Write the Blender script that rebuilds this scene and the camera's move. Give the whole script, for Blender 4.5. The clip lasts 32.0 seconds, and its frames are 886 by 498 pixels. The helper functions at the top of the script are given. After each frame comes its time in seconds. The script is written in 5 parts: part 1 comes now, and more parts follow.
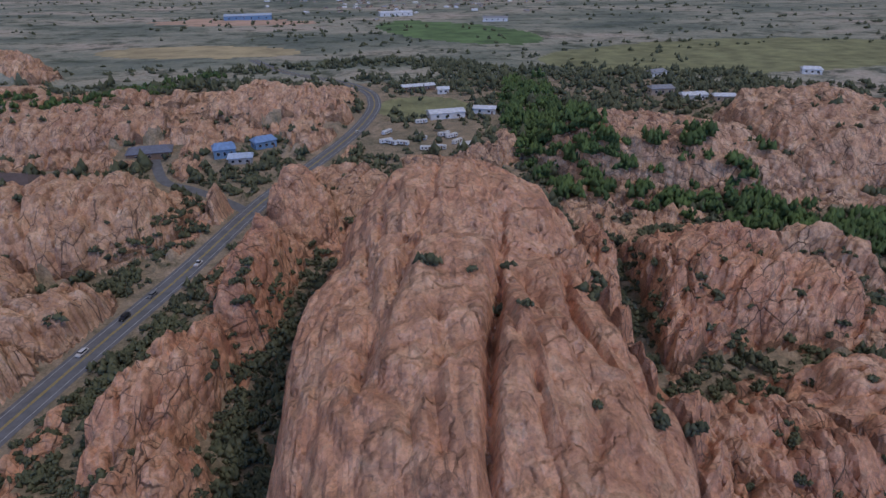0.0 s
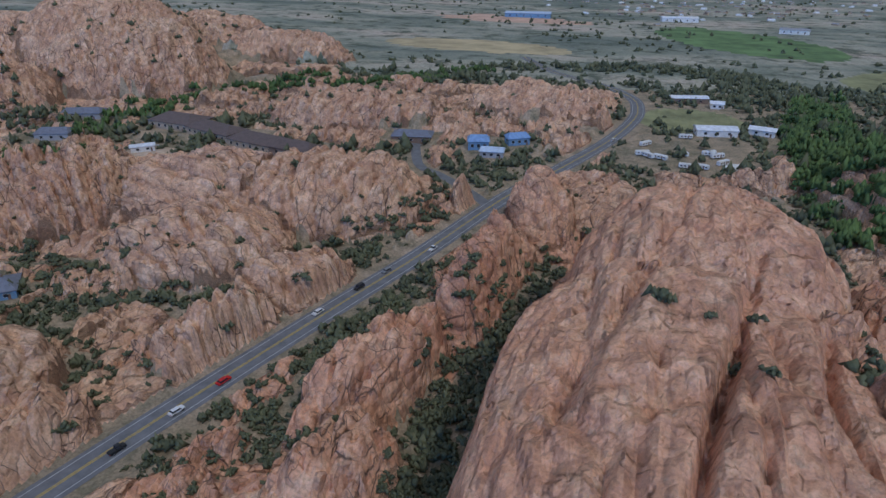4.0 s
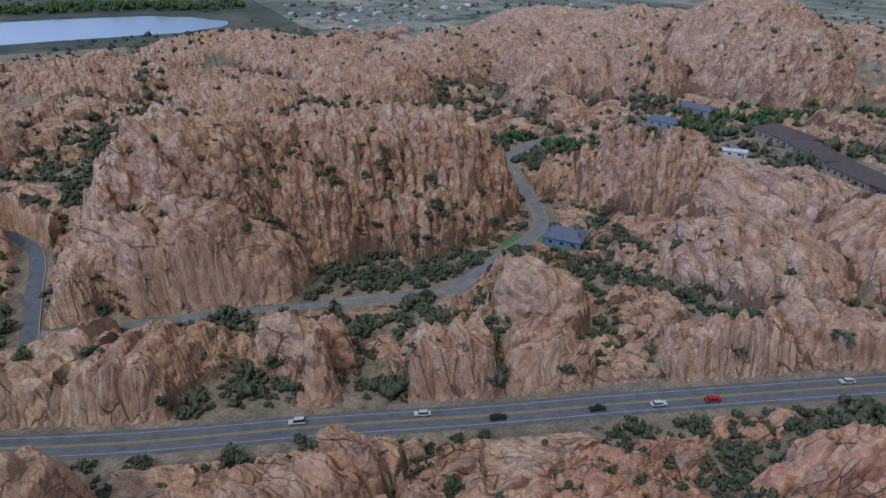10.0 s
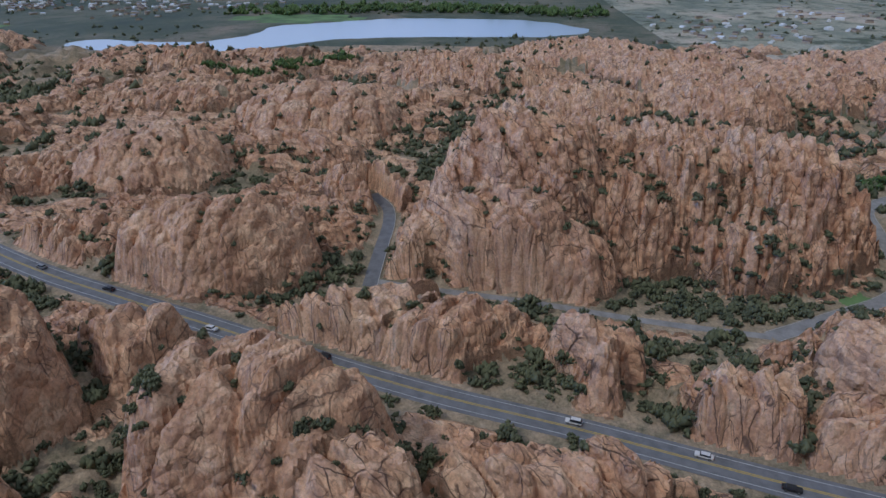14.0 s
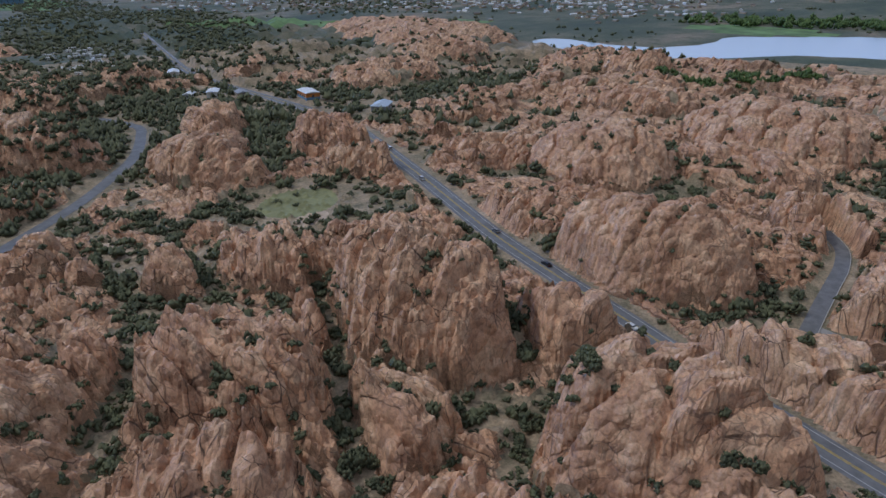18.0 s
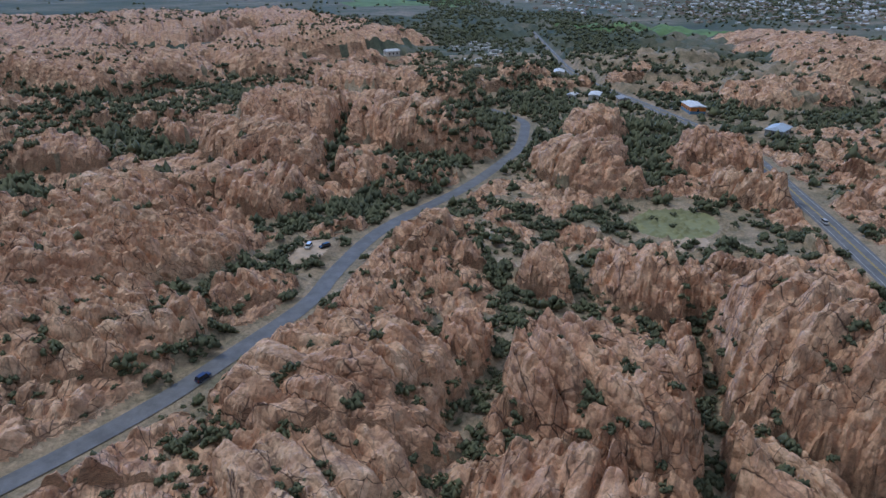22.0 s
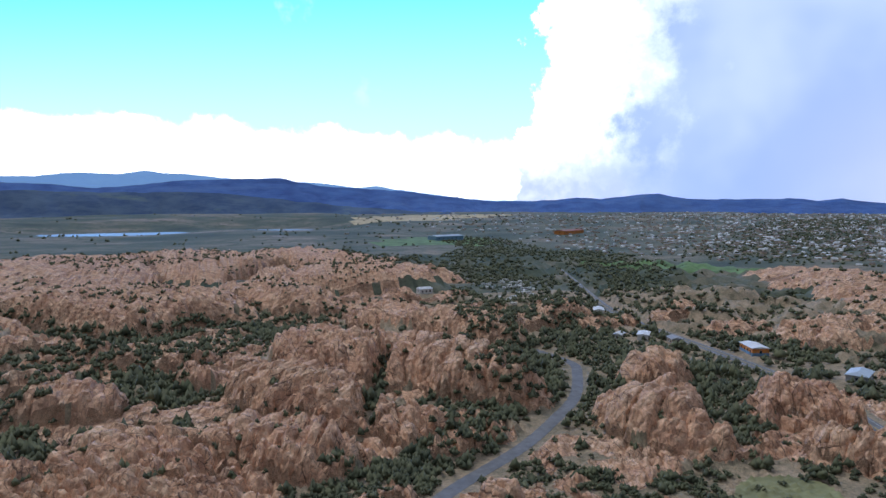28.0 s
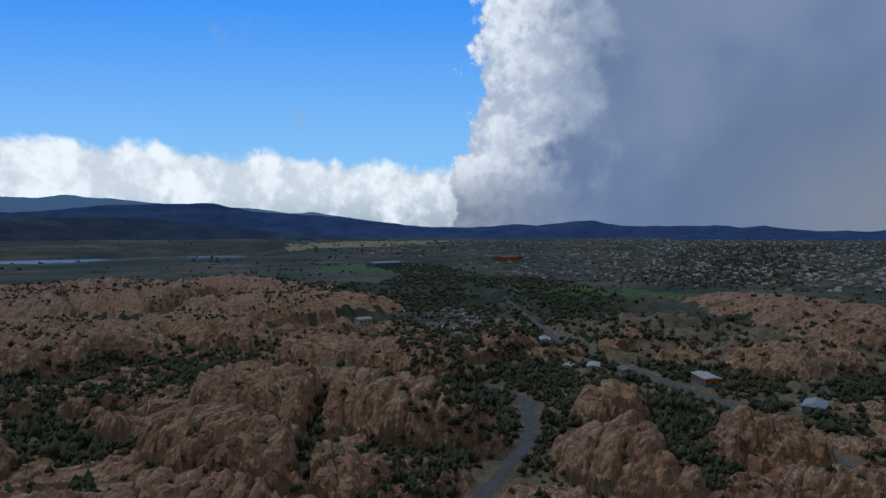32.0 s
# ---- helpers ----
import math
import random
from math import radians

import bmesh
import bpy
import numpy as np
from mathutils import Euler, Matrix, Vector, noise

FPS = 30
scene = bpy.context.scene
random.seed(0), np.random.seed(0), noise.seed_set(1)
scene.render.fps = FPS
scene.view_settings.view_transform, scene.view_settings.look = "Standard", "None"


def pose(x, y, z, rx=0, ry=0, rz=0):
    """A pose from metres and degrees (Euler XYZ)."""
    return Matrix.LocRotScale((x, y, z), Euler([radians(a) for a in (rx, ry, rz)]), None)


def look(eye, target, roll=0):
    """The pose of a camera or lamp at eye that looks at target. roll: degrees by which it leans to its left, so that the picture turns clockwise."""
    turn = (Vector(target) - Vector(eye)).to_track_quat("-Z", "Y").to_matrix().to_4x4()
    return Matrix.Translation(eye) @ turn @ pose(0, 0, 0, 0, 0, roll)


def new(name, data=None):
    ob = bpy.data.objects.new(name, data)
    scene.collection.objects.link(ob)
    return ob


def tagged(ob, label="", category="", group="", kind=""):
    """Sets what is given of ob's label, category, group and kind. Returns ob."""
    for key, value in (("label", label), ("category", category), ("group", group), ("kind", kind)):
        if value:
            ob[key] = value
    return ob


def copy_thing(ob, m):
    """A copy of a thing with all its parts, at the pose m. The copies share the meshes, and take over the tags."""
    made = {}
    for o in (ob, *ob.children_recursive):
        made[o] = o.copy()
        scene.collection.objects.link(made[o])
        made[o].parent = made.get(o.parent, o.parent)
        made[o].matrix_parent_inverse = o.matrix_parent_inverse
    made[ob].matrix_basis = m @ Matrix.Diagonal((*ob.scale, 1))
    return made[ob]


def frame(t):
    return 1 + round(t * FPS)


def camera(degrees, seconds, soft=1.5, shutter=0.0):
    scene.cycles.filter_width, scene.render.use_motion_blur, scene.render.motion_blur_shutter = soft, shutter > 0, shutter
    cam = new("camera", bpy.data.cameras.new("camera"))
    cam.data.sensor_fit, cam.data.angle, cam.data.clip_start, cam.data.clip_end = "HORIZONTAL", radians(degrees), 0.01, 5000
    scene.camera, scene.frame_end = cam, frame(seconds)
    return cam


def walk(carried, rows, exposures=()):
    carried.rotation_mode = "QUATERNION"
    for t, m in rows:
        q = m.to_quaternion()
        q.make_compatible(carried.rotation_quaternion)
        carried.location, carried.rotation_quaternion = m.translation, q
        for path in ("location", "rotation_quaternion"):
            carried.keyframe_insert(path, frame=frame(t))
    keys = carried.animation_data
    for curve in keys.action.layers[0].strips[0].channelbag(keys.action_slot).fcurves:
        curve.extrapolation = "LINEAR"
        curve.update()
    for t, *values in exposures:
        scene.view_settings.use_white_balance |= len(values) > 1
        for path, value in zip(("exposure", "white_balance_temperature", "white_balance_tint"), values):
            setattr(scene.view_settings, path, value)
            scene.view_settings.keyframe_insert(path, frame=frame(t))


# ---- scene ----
cam = camera(67.0, 32.0, soft=1.45)
PATH = [
    (0, (-0.42, -3.93, 123.23), (8.38, 85.26, 78.88), -0.38),
    (0.5, (-0.21, -1.93, 123.05), (4.27, 87.57, 78.68), -0.29),
    (1, (0.00, -0.00, 122.88), (0.00, 89.61, 78.51), -0.22),
    (1.5, (0.22, 1.77, 122.73), (-5.62, 91.22, 78.40), -0.20),
    (2, (0.46, 3.31, 122.57), (-14.07, 91.82, 78.35), -0.39),
    (2.5, (0.75, 4.62, 122.38), (-16.95, 92.56, 78.18), -0.32),
    (4.5, (1.36, 5.70, 121.63), (-27.72, 90.59, 77.51), -0.04),
    (5, (1.63, 5.80, 121.54), (-30.55, 89.57, 77.42), -0.04),
    (5.5, (1.88, 5.88, 121.49), (-34.10, 88.11, 77.41), -0.02),
    (6, (2.12, 5.95, 121.51), (-38.96, 85.80, 77.50), -0.11),
    (6.5, (2.35, 6.06, 121.59), (-45.09, 82.37, 77.70), -0.17),
    (7, (2.58, 6.21, 121.70), (-53.34, 76.63, 77.97), -0.18),
    (7.5, (2.87, 6.39, 121.83), (-62.65, 68.09, 78.24), -0.27),
    (8, (3.19, 6.60, 121.96), (-67.94, 61.83, 78.47), -0.32),
    (8.5, (3.48, 6.86, 122.08), (-70.62, 58.02, 78.60), -0.25),
    (9, (3.72, 7.12, 122.21), (-73.00, 54.30, 78.76), -0.21),
    (9.5, (3.92, 7.35, 122.34), (-75.52, 49.82, 78.91), -0.16),
    (10, (4.10, 7.57, 122.48), (-78.62, 43.37, 79.18), -0.19),
    (10.5, (4.35, 7.76, 122.63), (-80.94, 37.16, 79.49), -0.22),
    (11, (4.67, 7.90, 122.77), (-82.42, 31.68, 79.77), -0.24),
    (11.5, (5.09, 7.95, 122.89), (-83.63, 25.07, 80.05), -0.33),
    (12, (5.53, 7.89, 122.98), (-84.40, 17.64, 80.34), -0.29),
    (12.5, (5.99, 7.70, 123.01), (-84.51, 10.73, 80.58), -0.35),
    (13, (6.43, 7.33, 123.00), (-84.19, 5.10, 80.75), -0.22),
    (13.5, (6.83, 6.80, 122.93), (-83.72, 1.60, 80.84), -0.07),
    (15.5, (8.50, 0.87, 121.60), (-79.82, -20.48, 79.84), -0.21),
    (16, (9.43, -1.27, 121.52), (-77.59, -27.60, 79.88), -0.26),
    (16.5, (10.43, -3.49, 121.48), (-74.14, -37.09, 80.01), -0.44),
    (17, (11.44, -5.82, 121.46), (-68.53, -49.39, 80.16), -0.41),
    (17.5, (12.44, -8.15, 121.42), (-62.79, -59.67, 80.35), -0.43),
    (18, (13.40, -10.51, 121.36), (-56.16, -69.61, 80.52), -0.30),
    (18.5, (14.31, -12.89, 121.24), (-46.16, -81.39, 80.62), -0.30),
    (19, (15.20, -15.39, 121.09), (-32.07, -93.74, 80.75), -0.42),
    (19.5, (16.17, -17.98, 120.94), (-24.16, -100.23, 80.84), -0.20),
    (20, (17.30, -20.59, 120.83), (-18.36, -105.03, 80.84), -0.08),
    (20.5, (18.54, -23.20, 120.75), (-13.95, -108.93, 80.82), 0.14),
    (21, (19.80, -25.81, 120.73), (-11.67, -111.90, 80.75), 0.24),
    (21.5, (20.98, -28.46, 120.74), (-10.59, -114.46, 80.67), 0.27),
    (22, (21.99, -31.15, 120.79), (-9.57, -117.12, 80.62), 0.26),
    (22.5, (22.79, -33.91, 120.85), (-8.42, -120.62, 82.03), 0.22),
    (23, (23.44, -36.68, 120.85), (-8.08, -126.01, 88.80), 0.11),
    (23.5, (23.96, -39.58, 120.81), (-7.45, -130.01, 91.91), 0.07),
    (24, (24.43, -42.55, 120.74), (-6.89, -133.96, 95.00), 0.07),
    (24.5, (24.85, -45.58, 120.65), (-6.29, -137.53, 96.65), 0.04),
    (25, (25.23, -48.68, 120.55), (-6.07, -141.94, 102.59), -0.01),
    (25.5, (25.59, -51.87, 120.45), (-5.82, -145.87, 107.17), -0.06),
    (26, (25.88, -55.11, 120.35), (-5.56, -149.61, 111.33), -0.08),
    (26.5, (26.10, -58.44, 120.27), (-5.25, -153.12, 113.00), -0.07),
    (28.5, (24.98, -72.92, 120.20), (-7.18, -167.34, 113.03), -0.00),
    (29, (24.27, -76.45, 120.17), (-10.55, -169.92, 113.05), 0.04),
    (29.5, (23.49, -79.96, 120.15), (-13.21, -172.92, 116.73), 0.08),
    (30, (22.63, -83.45, 120.13), (-14.60, -176.20, 116.73), 0.04),
    (30.5, (21.72, -86.90, 120.09), (-15.91, -179.48, 116.75), 0.02),
    (31, (20.80, -90.29, 120.04), (-17.26, -182.70, 116.73), 0.04),
    (31.5, (19.90, -93.62, 119.96), (-19.25, -185.58, 116.66), 0.05),
    (32, (19.01, -96.94, 119.88), (-21.46, -188.32, 116.62), 0.08),
]
SKY, SUN = 0.56, 1.5
EXPOSURES = [(0, -0.93, 6260, 21), (1.3, -0.88, 6260, 20), (2, -0.78, 6010, 13), (5, -0.68, 5860, 11), (9, -0.63, 5710, 9), (14, -0.58, 5960, 11), (18, -0.53, 6060, 11), (20, -0.43, 5860, 9), (22.5, -0.38, 5760, 9), (24.5, -0.10, 5810, 10), (26.5, -0.08, 5860, 9),
             (28.5, -0.58, 6010, 11), (29, -0.73, 6010, 11), (30, -1.23, 6110, 6), (32, -2.03, 5960, 4)]
walk(cam, [(t, look(eye, target, roll)) for t, eye, target, roll in PATH], EXPOSURES)

# ---- world, sun, exposure ----
world = bpy.data.worlds.new("world")
scene.world = world
world.use_nodes = True
wn, wl = world.node_tree.nodes, world.node_tree.links
wn.clear()


def w_math(kind, a, b=0.0, c=0.0, clamp=False):
    n = wn.new("ShaderNodeMath")
    n.operation, n.use_clamp = kind, clamp
    for socket, v in zip(n.inputs, (a, b, c)):
        if isinstance(v, (int, float)):
            socket.default_value = v
        else:
            wl.new(v, socket)
    return n.outputs[0]


def w_dot(a, vec):
    n = wn.new("ShaderNodeVectorMath")
    n.operation = "DOT_PRODUCT"
    wl.new(a, n.inputs[0])
    n.inputs[1].default_value = vec
    return n.outputs["Value"]


def w_step(lo, hi, x):
    n = wn.new("ShaderNodeMapRange")
    n.interpolation_type = "SMOOTHSTEP"
    n.inputs["From Min"].default_value, n.inputs["From Max"].default_value = lo, hi
    wl.new(x, n.inputs["Value"])
    return n.outputs["Result"]


def w_mix(fac, a, b):
    n = wn.new("ShaderNodeMix")
    n.data_type = "RGBA"
    for socket, v in ((n.inputs["Factor"], fac), (n.inputs["A"], a), (n.inputs["B"], b)):
        if isinstance(v, tuple):
            socket.default_value = (*v, 1)
        elif isinstance(v, (int, float)):
            socket.default_value = v
        else:
            wl.new(v, socket)
    return n.outputs["Result"]


def w_noise(vec, scale, detail, rough=0.55):
    n = wn.new("ShaderNodeTexNoise")
    n.inputs["Scale"].default_value, n.inputs["Detail"].default_value, n.inputs["Roughness"].default_value = scale, detail, rough
    wl.new(vec, n.inputs["Vector"])
    return w_math("SUBTRACT", n.outputs["Fac"], 0.5)


SUN_HEIGHT, SUN_TURN = 50, 140
w_sky = wn.new("ShaderNodeTexSky")
w_sky.sky_type, w_sky.sun_disc = "NISHITA", False
w_sky.sun_elevation, w_sky.sun_rotation = radians(SUN_HEIGHT), radians(SUN_TURN)
way = wn.new("ShaderNodeTexCoord").outputs["Generated"]
south = (-math.sin(radians(156)), math.cos(radians(156)), 0)
west = (math.cos(radians(156)), math.sin(radians(156)), 0)
ahead = w_math("MAXIMUM", w_dot(way, south), 0.05)
across = w_math("DIVIDE", w_dot(way, west), ahead)
up = w_math("DIVIDE", w_dot(way, (0, 0, 1)), ahead)
n_big, n_mid, n_fine = w_noise(way, 5.0, 3.0), w_noise(way, 14.0, 8.0, 0.6), w_noise(way, 46.0, 6.0, 0.6)
# clear air in the south, deeper towards the top
clear = w_mix(w_step(0.0, 0.42, up), (1.9, 3.8, 6.0), (0.22, 1.75, 6.0))
tint = wn.new("ShaderNodeMix")
tint.data_type, tint.blend_type = "RGBA", "ADD"
tint.inputs["Factor"].default_value = 0.05
wl.new(clear, tint.inputs["A"])
wl.new(w_sky.outputs[0], tint.inputs["B"])
clear = tint.outputs["Result"]
# the row of cumulus above the mountains
top = w_math("ADD", w_math("MULTIPLY", across, -0.075), 0.088)
puff = w_math("ADD", w_math("ADD", w_math("MULTIPLY", n_mid, 0.075), w_math("MULTIPLY", n_fine, 0.02)), w_math("SUBTRACT", top, up))
row = w_step(-0.004, 0.016, puff)
shade = w_step(-0.12, 0.16, w_math("ADD", n_mid, w_math("MULTIPLY", n_fine, 0.5)))
low = w_step(0.0, 0.06, up)
white = w_mix(shade, w_mix(low, (3.0, 3.4, 3.9), (4.6, 4.8, 5.2)), (6.6, 6.6, 6.8))
air = w_mix(row, clear, white)
wisp = w_math("MULTIPLY", w_step(0.16, 0.27, w_noise(way, 9.0, 5.0)), w_step(0.12, 0.2, up))
air = w_mix(w_math("MULTIPLY", wisp, 0.55), air, (2.6, 2.7, 2.9))
# the storm cloud in the west, bright along its edge and dark inside
side = w_math("ADD", w_math("ADD", w_math("MULTIPLY", n_mid, 0.19), w_math("MULTIPLY", n_fine, 0.035)), w_math("SUBTRACT", across, w_math("ADD", w_math("MULTIPLY", up, 0.12), 0.012)))
side = w_math("ADD", side, w_math("MULTIPLY", n_big, 0.10))
storm = w_step(-0.006, 0.010, side)
inner = w_step(0.02, 0.23, w_math("ADD", side, w_math("SUBTRACT", w_math("MULTIPLY", n_mid, 0.25), w_math("MULTIPLY", up, 0.05))))
foot = w_step(0.02, 0.11, w_math("SUBTRACT", 0.13, up))
dark = w_mix(w_step(-0.2, 0.25, n_big), (1.0, 1.35, 2.3), (1.55, 1.85, 2.8))
dark = w_mix(w_math("MULTIPLY", w_step(0.25, 0.75, across), w_step(0.0, 0.25, w_math("SUBTRACT", 0.26, up))), dark, (1.6, 1.75, 2.1))
bright = w_mix(w_math("MULTIPLY", foot, 0.75), w_mix(shade, (3.2, 3.5, 4.3), (6.4, 6.4, 6.7)), (1.0, 1.2, 1.75))
air = w_mix(storm, air, w_mix(inner, bright, dark))
# overhead and behind, the even grey of a closed cloud cover
grey = w_mix(w_step(-0.2, 0.2, n_big), (0.33, 0.39, 0.50), (0.52, 0.58, 0.68))
zenith = wn.new("ShaderNodeMix")
zenith.data_type, zenith.blend_type = "RGBA", "MULTIPLY"
zenith.inputs["Factor"].default_value = 1.0
wl.new(grey, zenith.inputs["A"])
wl.new(w_mix(w_step(0.0, 0.95, w_dot(way, (0, 0, 1))), (0.45, 0.45, 0.45), (2.3, 2.3, 2.3)), zenith.inputs["B"])
grey = zenith.outputs["Result"]
open_sky = w_math("MULTIPLY", w_step(0.12, 0.5, w_dot(way, south)), w_step(0.0, 0.30, w_math("SUBTRACT", 0.85, up)))
air = w_mix(open_sky, grey, air)
w_bg = wn.new("ShaderNodeBackground")
w_bg.inputs["Strength"].default_value = SKY
w_out = wn.new("ShaderNodeOutputWorld")
wl.new(air, w_bg.inputs["Color"])
wl.new(w_bg.outputs[0], w_out.inputs["Surface"])
sun = new("sun", bpy.data.lights.new("sun", "SUN"))
sun.data.energy, sun.data.angle, sun.data.color = SUN, radians(6), (1.0, 0.97, 0.93)
a = radians(SUN_TURN)
sun.matrix_world = look((math.sin(a) * 300, math.cos(a) * 300, 300 * math.tan(radians(SUN_HEIGHT))), (0, 0, 0))

# ---- small numeric tools ----
rng = np.random.default_rng(7)


def hash2(ix, iy, k):
    a = (ix.astype(np.int64) * 374761393 + iy.astype(np.int64) * 668265263 + k * 974634777) & 0xFFFFFFFF
    a = ((a ^ (a >> 13)) * 1274126177) & 0xFFFFFFFF
    a = (a ^ (a >> 16)) & 0xFFFFFF
    return a / float(0xFFFFFF)


def vnoise(x, y, k=0):
    ix, iy = np.floor(x), np.floor(y)
    fx, fy = x - ix, y - iy
    fx, fy = fx * fx * (3 - 2 * fx), fy * fy * (3 - 2 * fy)
    a, b = hash2(ix, iy, k), hash2(ix + 1, iy, k)
    c, d = hash2(ix, iy + 1, k), hash2(ix + 1, iy + 1, k)
    return (a + (b - a) * fx) * (1 - fy) + (c + (d - c) * fx) * fy


def fbm(x, y, k=0, octaves=4):
    total, amp, size = 0.0, 0.5, 1.0
    for o in range(octaves):
        total = total + amp * (vnoise(x * size, y * size, k + o * 17) - 0.5)
        amp, size = amp * 0.5, size * 2.03
    return total


def cells(u, v, k, seeds=False):
    """Distance to the nearest and second cell seed, a random value for the cell, and where asked the seed's place."""
    iu, iv = np.floor(u), np.floor(v)
    f1 = np.full(u.shape, 9.0)
    f2 = np.full(u.shape, 9.0)
    cell, cu, cv = np.zeros(u.shape), np.zeros(u.shape), np.zeros(u.shape)
    for di in (-1, 0, 1):
        for dj in (-1, 0, 1):
            ju, jv = iu + di, iv + dj
            su = ju + 0.1 + 0.8 * hash2(ju, jv, k)
            sv = jv + 0.1 + 0.8 * hash2(ju, jv, k + 5)
            d = np.maximum(np.abs(u - su), np.abs(v - sv)) * 0.7 + 0.3 * np.hypot(u - su, v - sv) if seeds else np.hypot(u - su, v - sv)
            near = d < f1
            f2 = np.where(near, f1, np.minimum(f2, d))
            cell = np.where(near, hash2(ju, jv, k + 9), cell)
            f1 = np.where(near, d, f1)
            if seeds:
                cu, cv = np.where(near, su, cu), np.where(near, sv, cv)
    return (f1, f2, cell, cu, cv) if seeds else (f1, f2, cell)


def smooth(a, b, x):
    s = np.clip((x - a) / (b - a), 0, 1)
    return s * s * (3 - 2 * s)


def base(x, y):
    """The valley floor without rocks."""
    z = 15 * (1 - smooth(-240, 60, y))
    z = z + (8 - z) * (1 - smooth(-620, -420, x))
    z = z - 0.05 * np.clip(y - 560, 0, 2500)
    return z


# ---- roads, as centre lines in the plan ----
HIGHWAY = [(-484, -1016), (-381, -757), (-323, -595), (-302, -444), (-287, -357), (-262, -296), (-235, -241), (-200, -168), (-185, -124),
           (-175, -90), (-163, -52), (-152, -14), (-141, 32), (-126, 80), (-114, 121), (-94, 185), (-78, 234), (-58, 305), (-37, 358),
           (-17, 413), (-5, 462), (-2, 496), (-8, 533), (-35, 576), (-83, 633), (-126, 723)]
CREEK_ROAD = [(122, -149), (76, -171), (45, -189), (25, -205), (-3, -230), (-19, -254), (-46, -287), (-96, -324), (-128, -354), (-154, -382), (-178, -421),
              (-190, -450), (-184, -492)]
STREET = [(-308, -60), (-293, -50), (-274, -46), (-253, -45), (-230, -44), (-212, -43)]
LANE = [(-217, -42), (-215, -25), (-213, 3), (-210, 26), (-203, 58), (-199, 80), (-196, 99)]
BEND = [(-196, 99), (-210, 123), (-230, 155), (-252, 168), (-275, 175), (-297, 180), (-324, 189), (-345, 217), (-354, 257), (-351, 302)]
DRIVE = [(-63, 293), (-76, 308), (-98, 328), (-114, 341), (-131, 385)]


def curve_points(pts, step=4.0):
    """Points along a smooth line through pts."""
    p = np.array(pts, float)
    out = []
    for i in range(len(p) - 1):
        a, b, c, d = p[max(i - 1, 0)], p[i], p[i + 1], p[min(i + 2, len(p) - 1)]
        n = max(2, int(np.hypot(*(c - b)) / step))
        for s in np.arange(n) / n:
            out.append(0.5 * (2 * b + (c - a) * s + (2 * a - 5 * b + 4 * c - d) * s * s + (3 * b - a - 3 * c + d) * s ** 3))
    out.append(p[-1])
    return np.array(out)


def away(line, x, y):
    """Distance from each (x, y) to a line of points, far ones left at 99."""
    d = np.full(x.shape, 99.0)
    near = (x > line[:, 0].min() - 40) & (x < line[:, 0].max() + 40) & (y > line[:, 1].min() - 40) & (y < line[:, 1].max() + 40)
    px, py = x[near], y[near]
    best = np.full(px.shape, 99.0)
    for (ax, ay), (bx, by) in zip(line[:-1], line[1:]):
        m = (abs(px - (ax + bx) / 2) < 45) & (abs(py - (ay + by) / 2) < 45)
        qx, qy = px[m], py[m]
        l2 = (bx - ax) ** 2 + (by - ay) ** 2
        s = np.clip(((qx - ax) * (bx - ax) + (qy - ay) * (by - ay)) / l2, 0, 1)
        best[m] = np.minimum(best[m], np.hypot(qx - ax - s * (bx - ax), qy - ay - s * (by - ay)))
    d[near] = best
    return d


ROADS = [(curve_points(HIGHWAY), 7.0), (curve_points(CREEK_ROAD), 4.5), (curve_points(STREET), 4.0), (curve_points(DRIVE), 3.5), (curve_points(LANE), 2.6), (curve_points(BEND), 3.6)]


def road_gap(x, y):
    """Distance to the nearest road's edge."""
    x, y = np.asarray(x, float), np.asarray(y, float)
    g = np.full(x.shape, 99.0)
    for line, half in ROADS:
        g = np.minimum(g, away(line, x, y) - half)
    return g


ROAD_DOTS = np.concatenate([np.column_stack([line, np.full(len(line), half)]) for line, half in ROADS])


def road_near(x, y):
    """The same for one place, from the road's points."""
    return float((np.hypot(ROAD_DOTS[:, 0] - x, ROAD_DOTS[:, 1] - y) - ROAD_DOTS[:, 2]).min())

# ---- materials ----
STEP = 0.88


def material(name):
    m = bpy.data.materials.new(name)
    m.use_nodes = True
    nt = m.node_tree
    return m, nt.nodes, nt.links, nt.nodes["Principled BSDF"]


def tex(nodes, links, kind, scale, coords, detail=4.0, rough=0.55):
    n = nodes.new("ShaderNodeTexNoise" if kind == "noise" else "ShaderNodeTexVoronoi")
    n.inputs["Scale"].default_value = scale
    if kind == "noise":
        n.inputs["Detail"].default_value, n.inputs["Roughness"].default_value = detail, rough
    links.new(coords, n.inputs["Vector"])
    return n


def ramp(nodes, links, value, stops):
    r = nodes.new("ShaderNodeValToRGB")
    e = r.color_ramp.elements
    while len(e) < len(stops):
        e.new(0.5)
    for el, (p, c) in zip(e, stops):
        el.position, el.color = p, (*c, 1)
    links.new(value, r.inputs["Fac"])
    return r.outputs["Color"]


def mix(nodes, links, kind, fac, a, b):
    n = nodes.new("ShaderNodeMix")
    n.data_type, n.blend_type = "RGBA", kind
    for socket, v in ((n.inputs["Factor"], fac), (n.inputs["A"], a), (n.inputs["B"], b)):
        if isinstance(v, (int, float)):
            socket.default_value = v
        elif isinstance(v, tuple):
            socket.default_value = (*v, 1)
        else:
            links.new(v, socket)
    return n.outputs["Result"]


def position(nodes):
    return nodes.new("ShaderNodeNewGeometry").outputs["Position"]


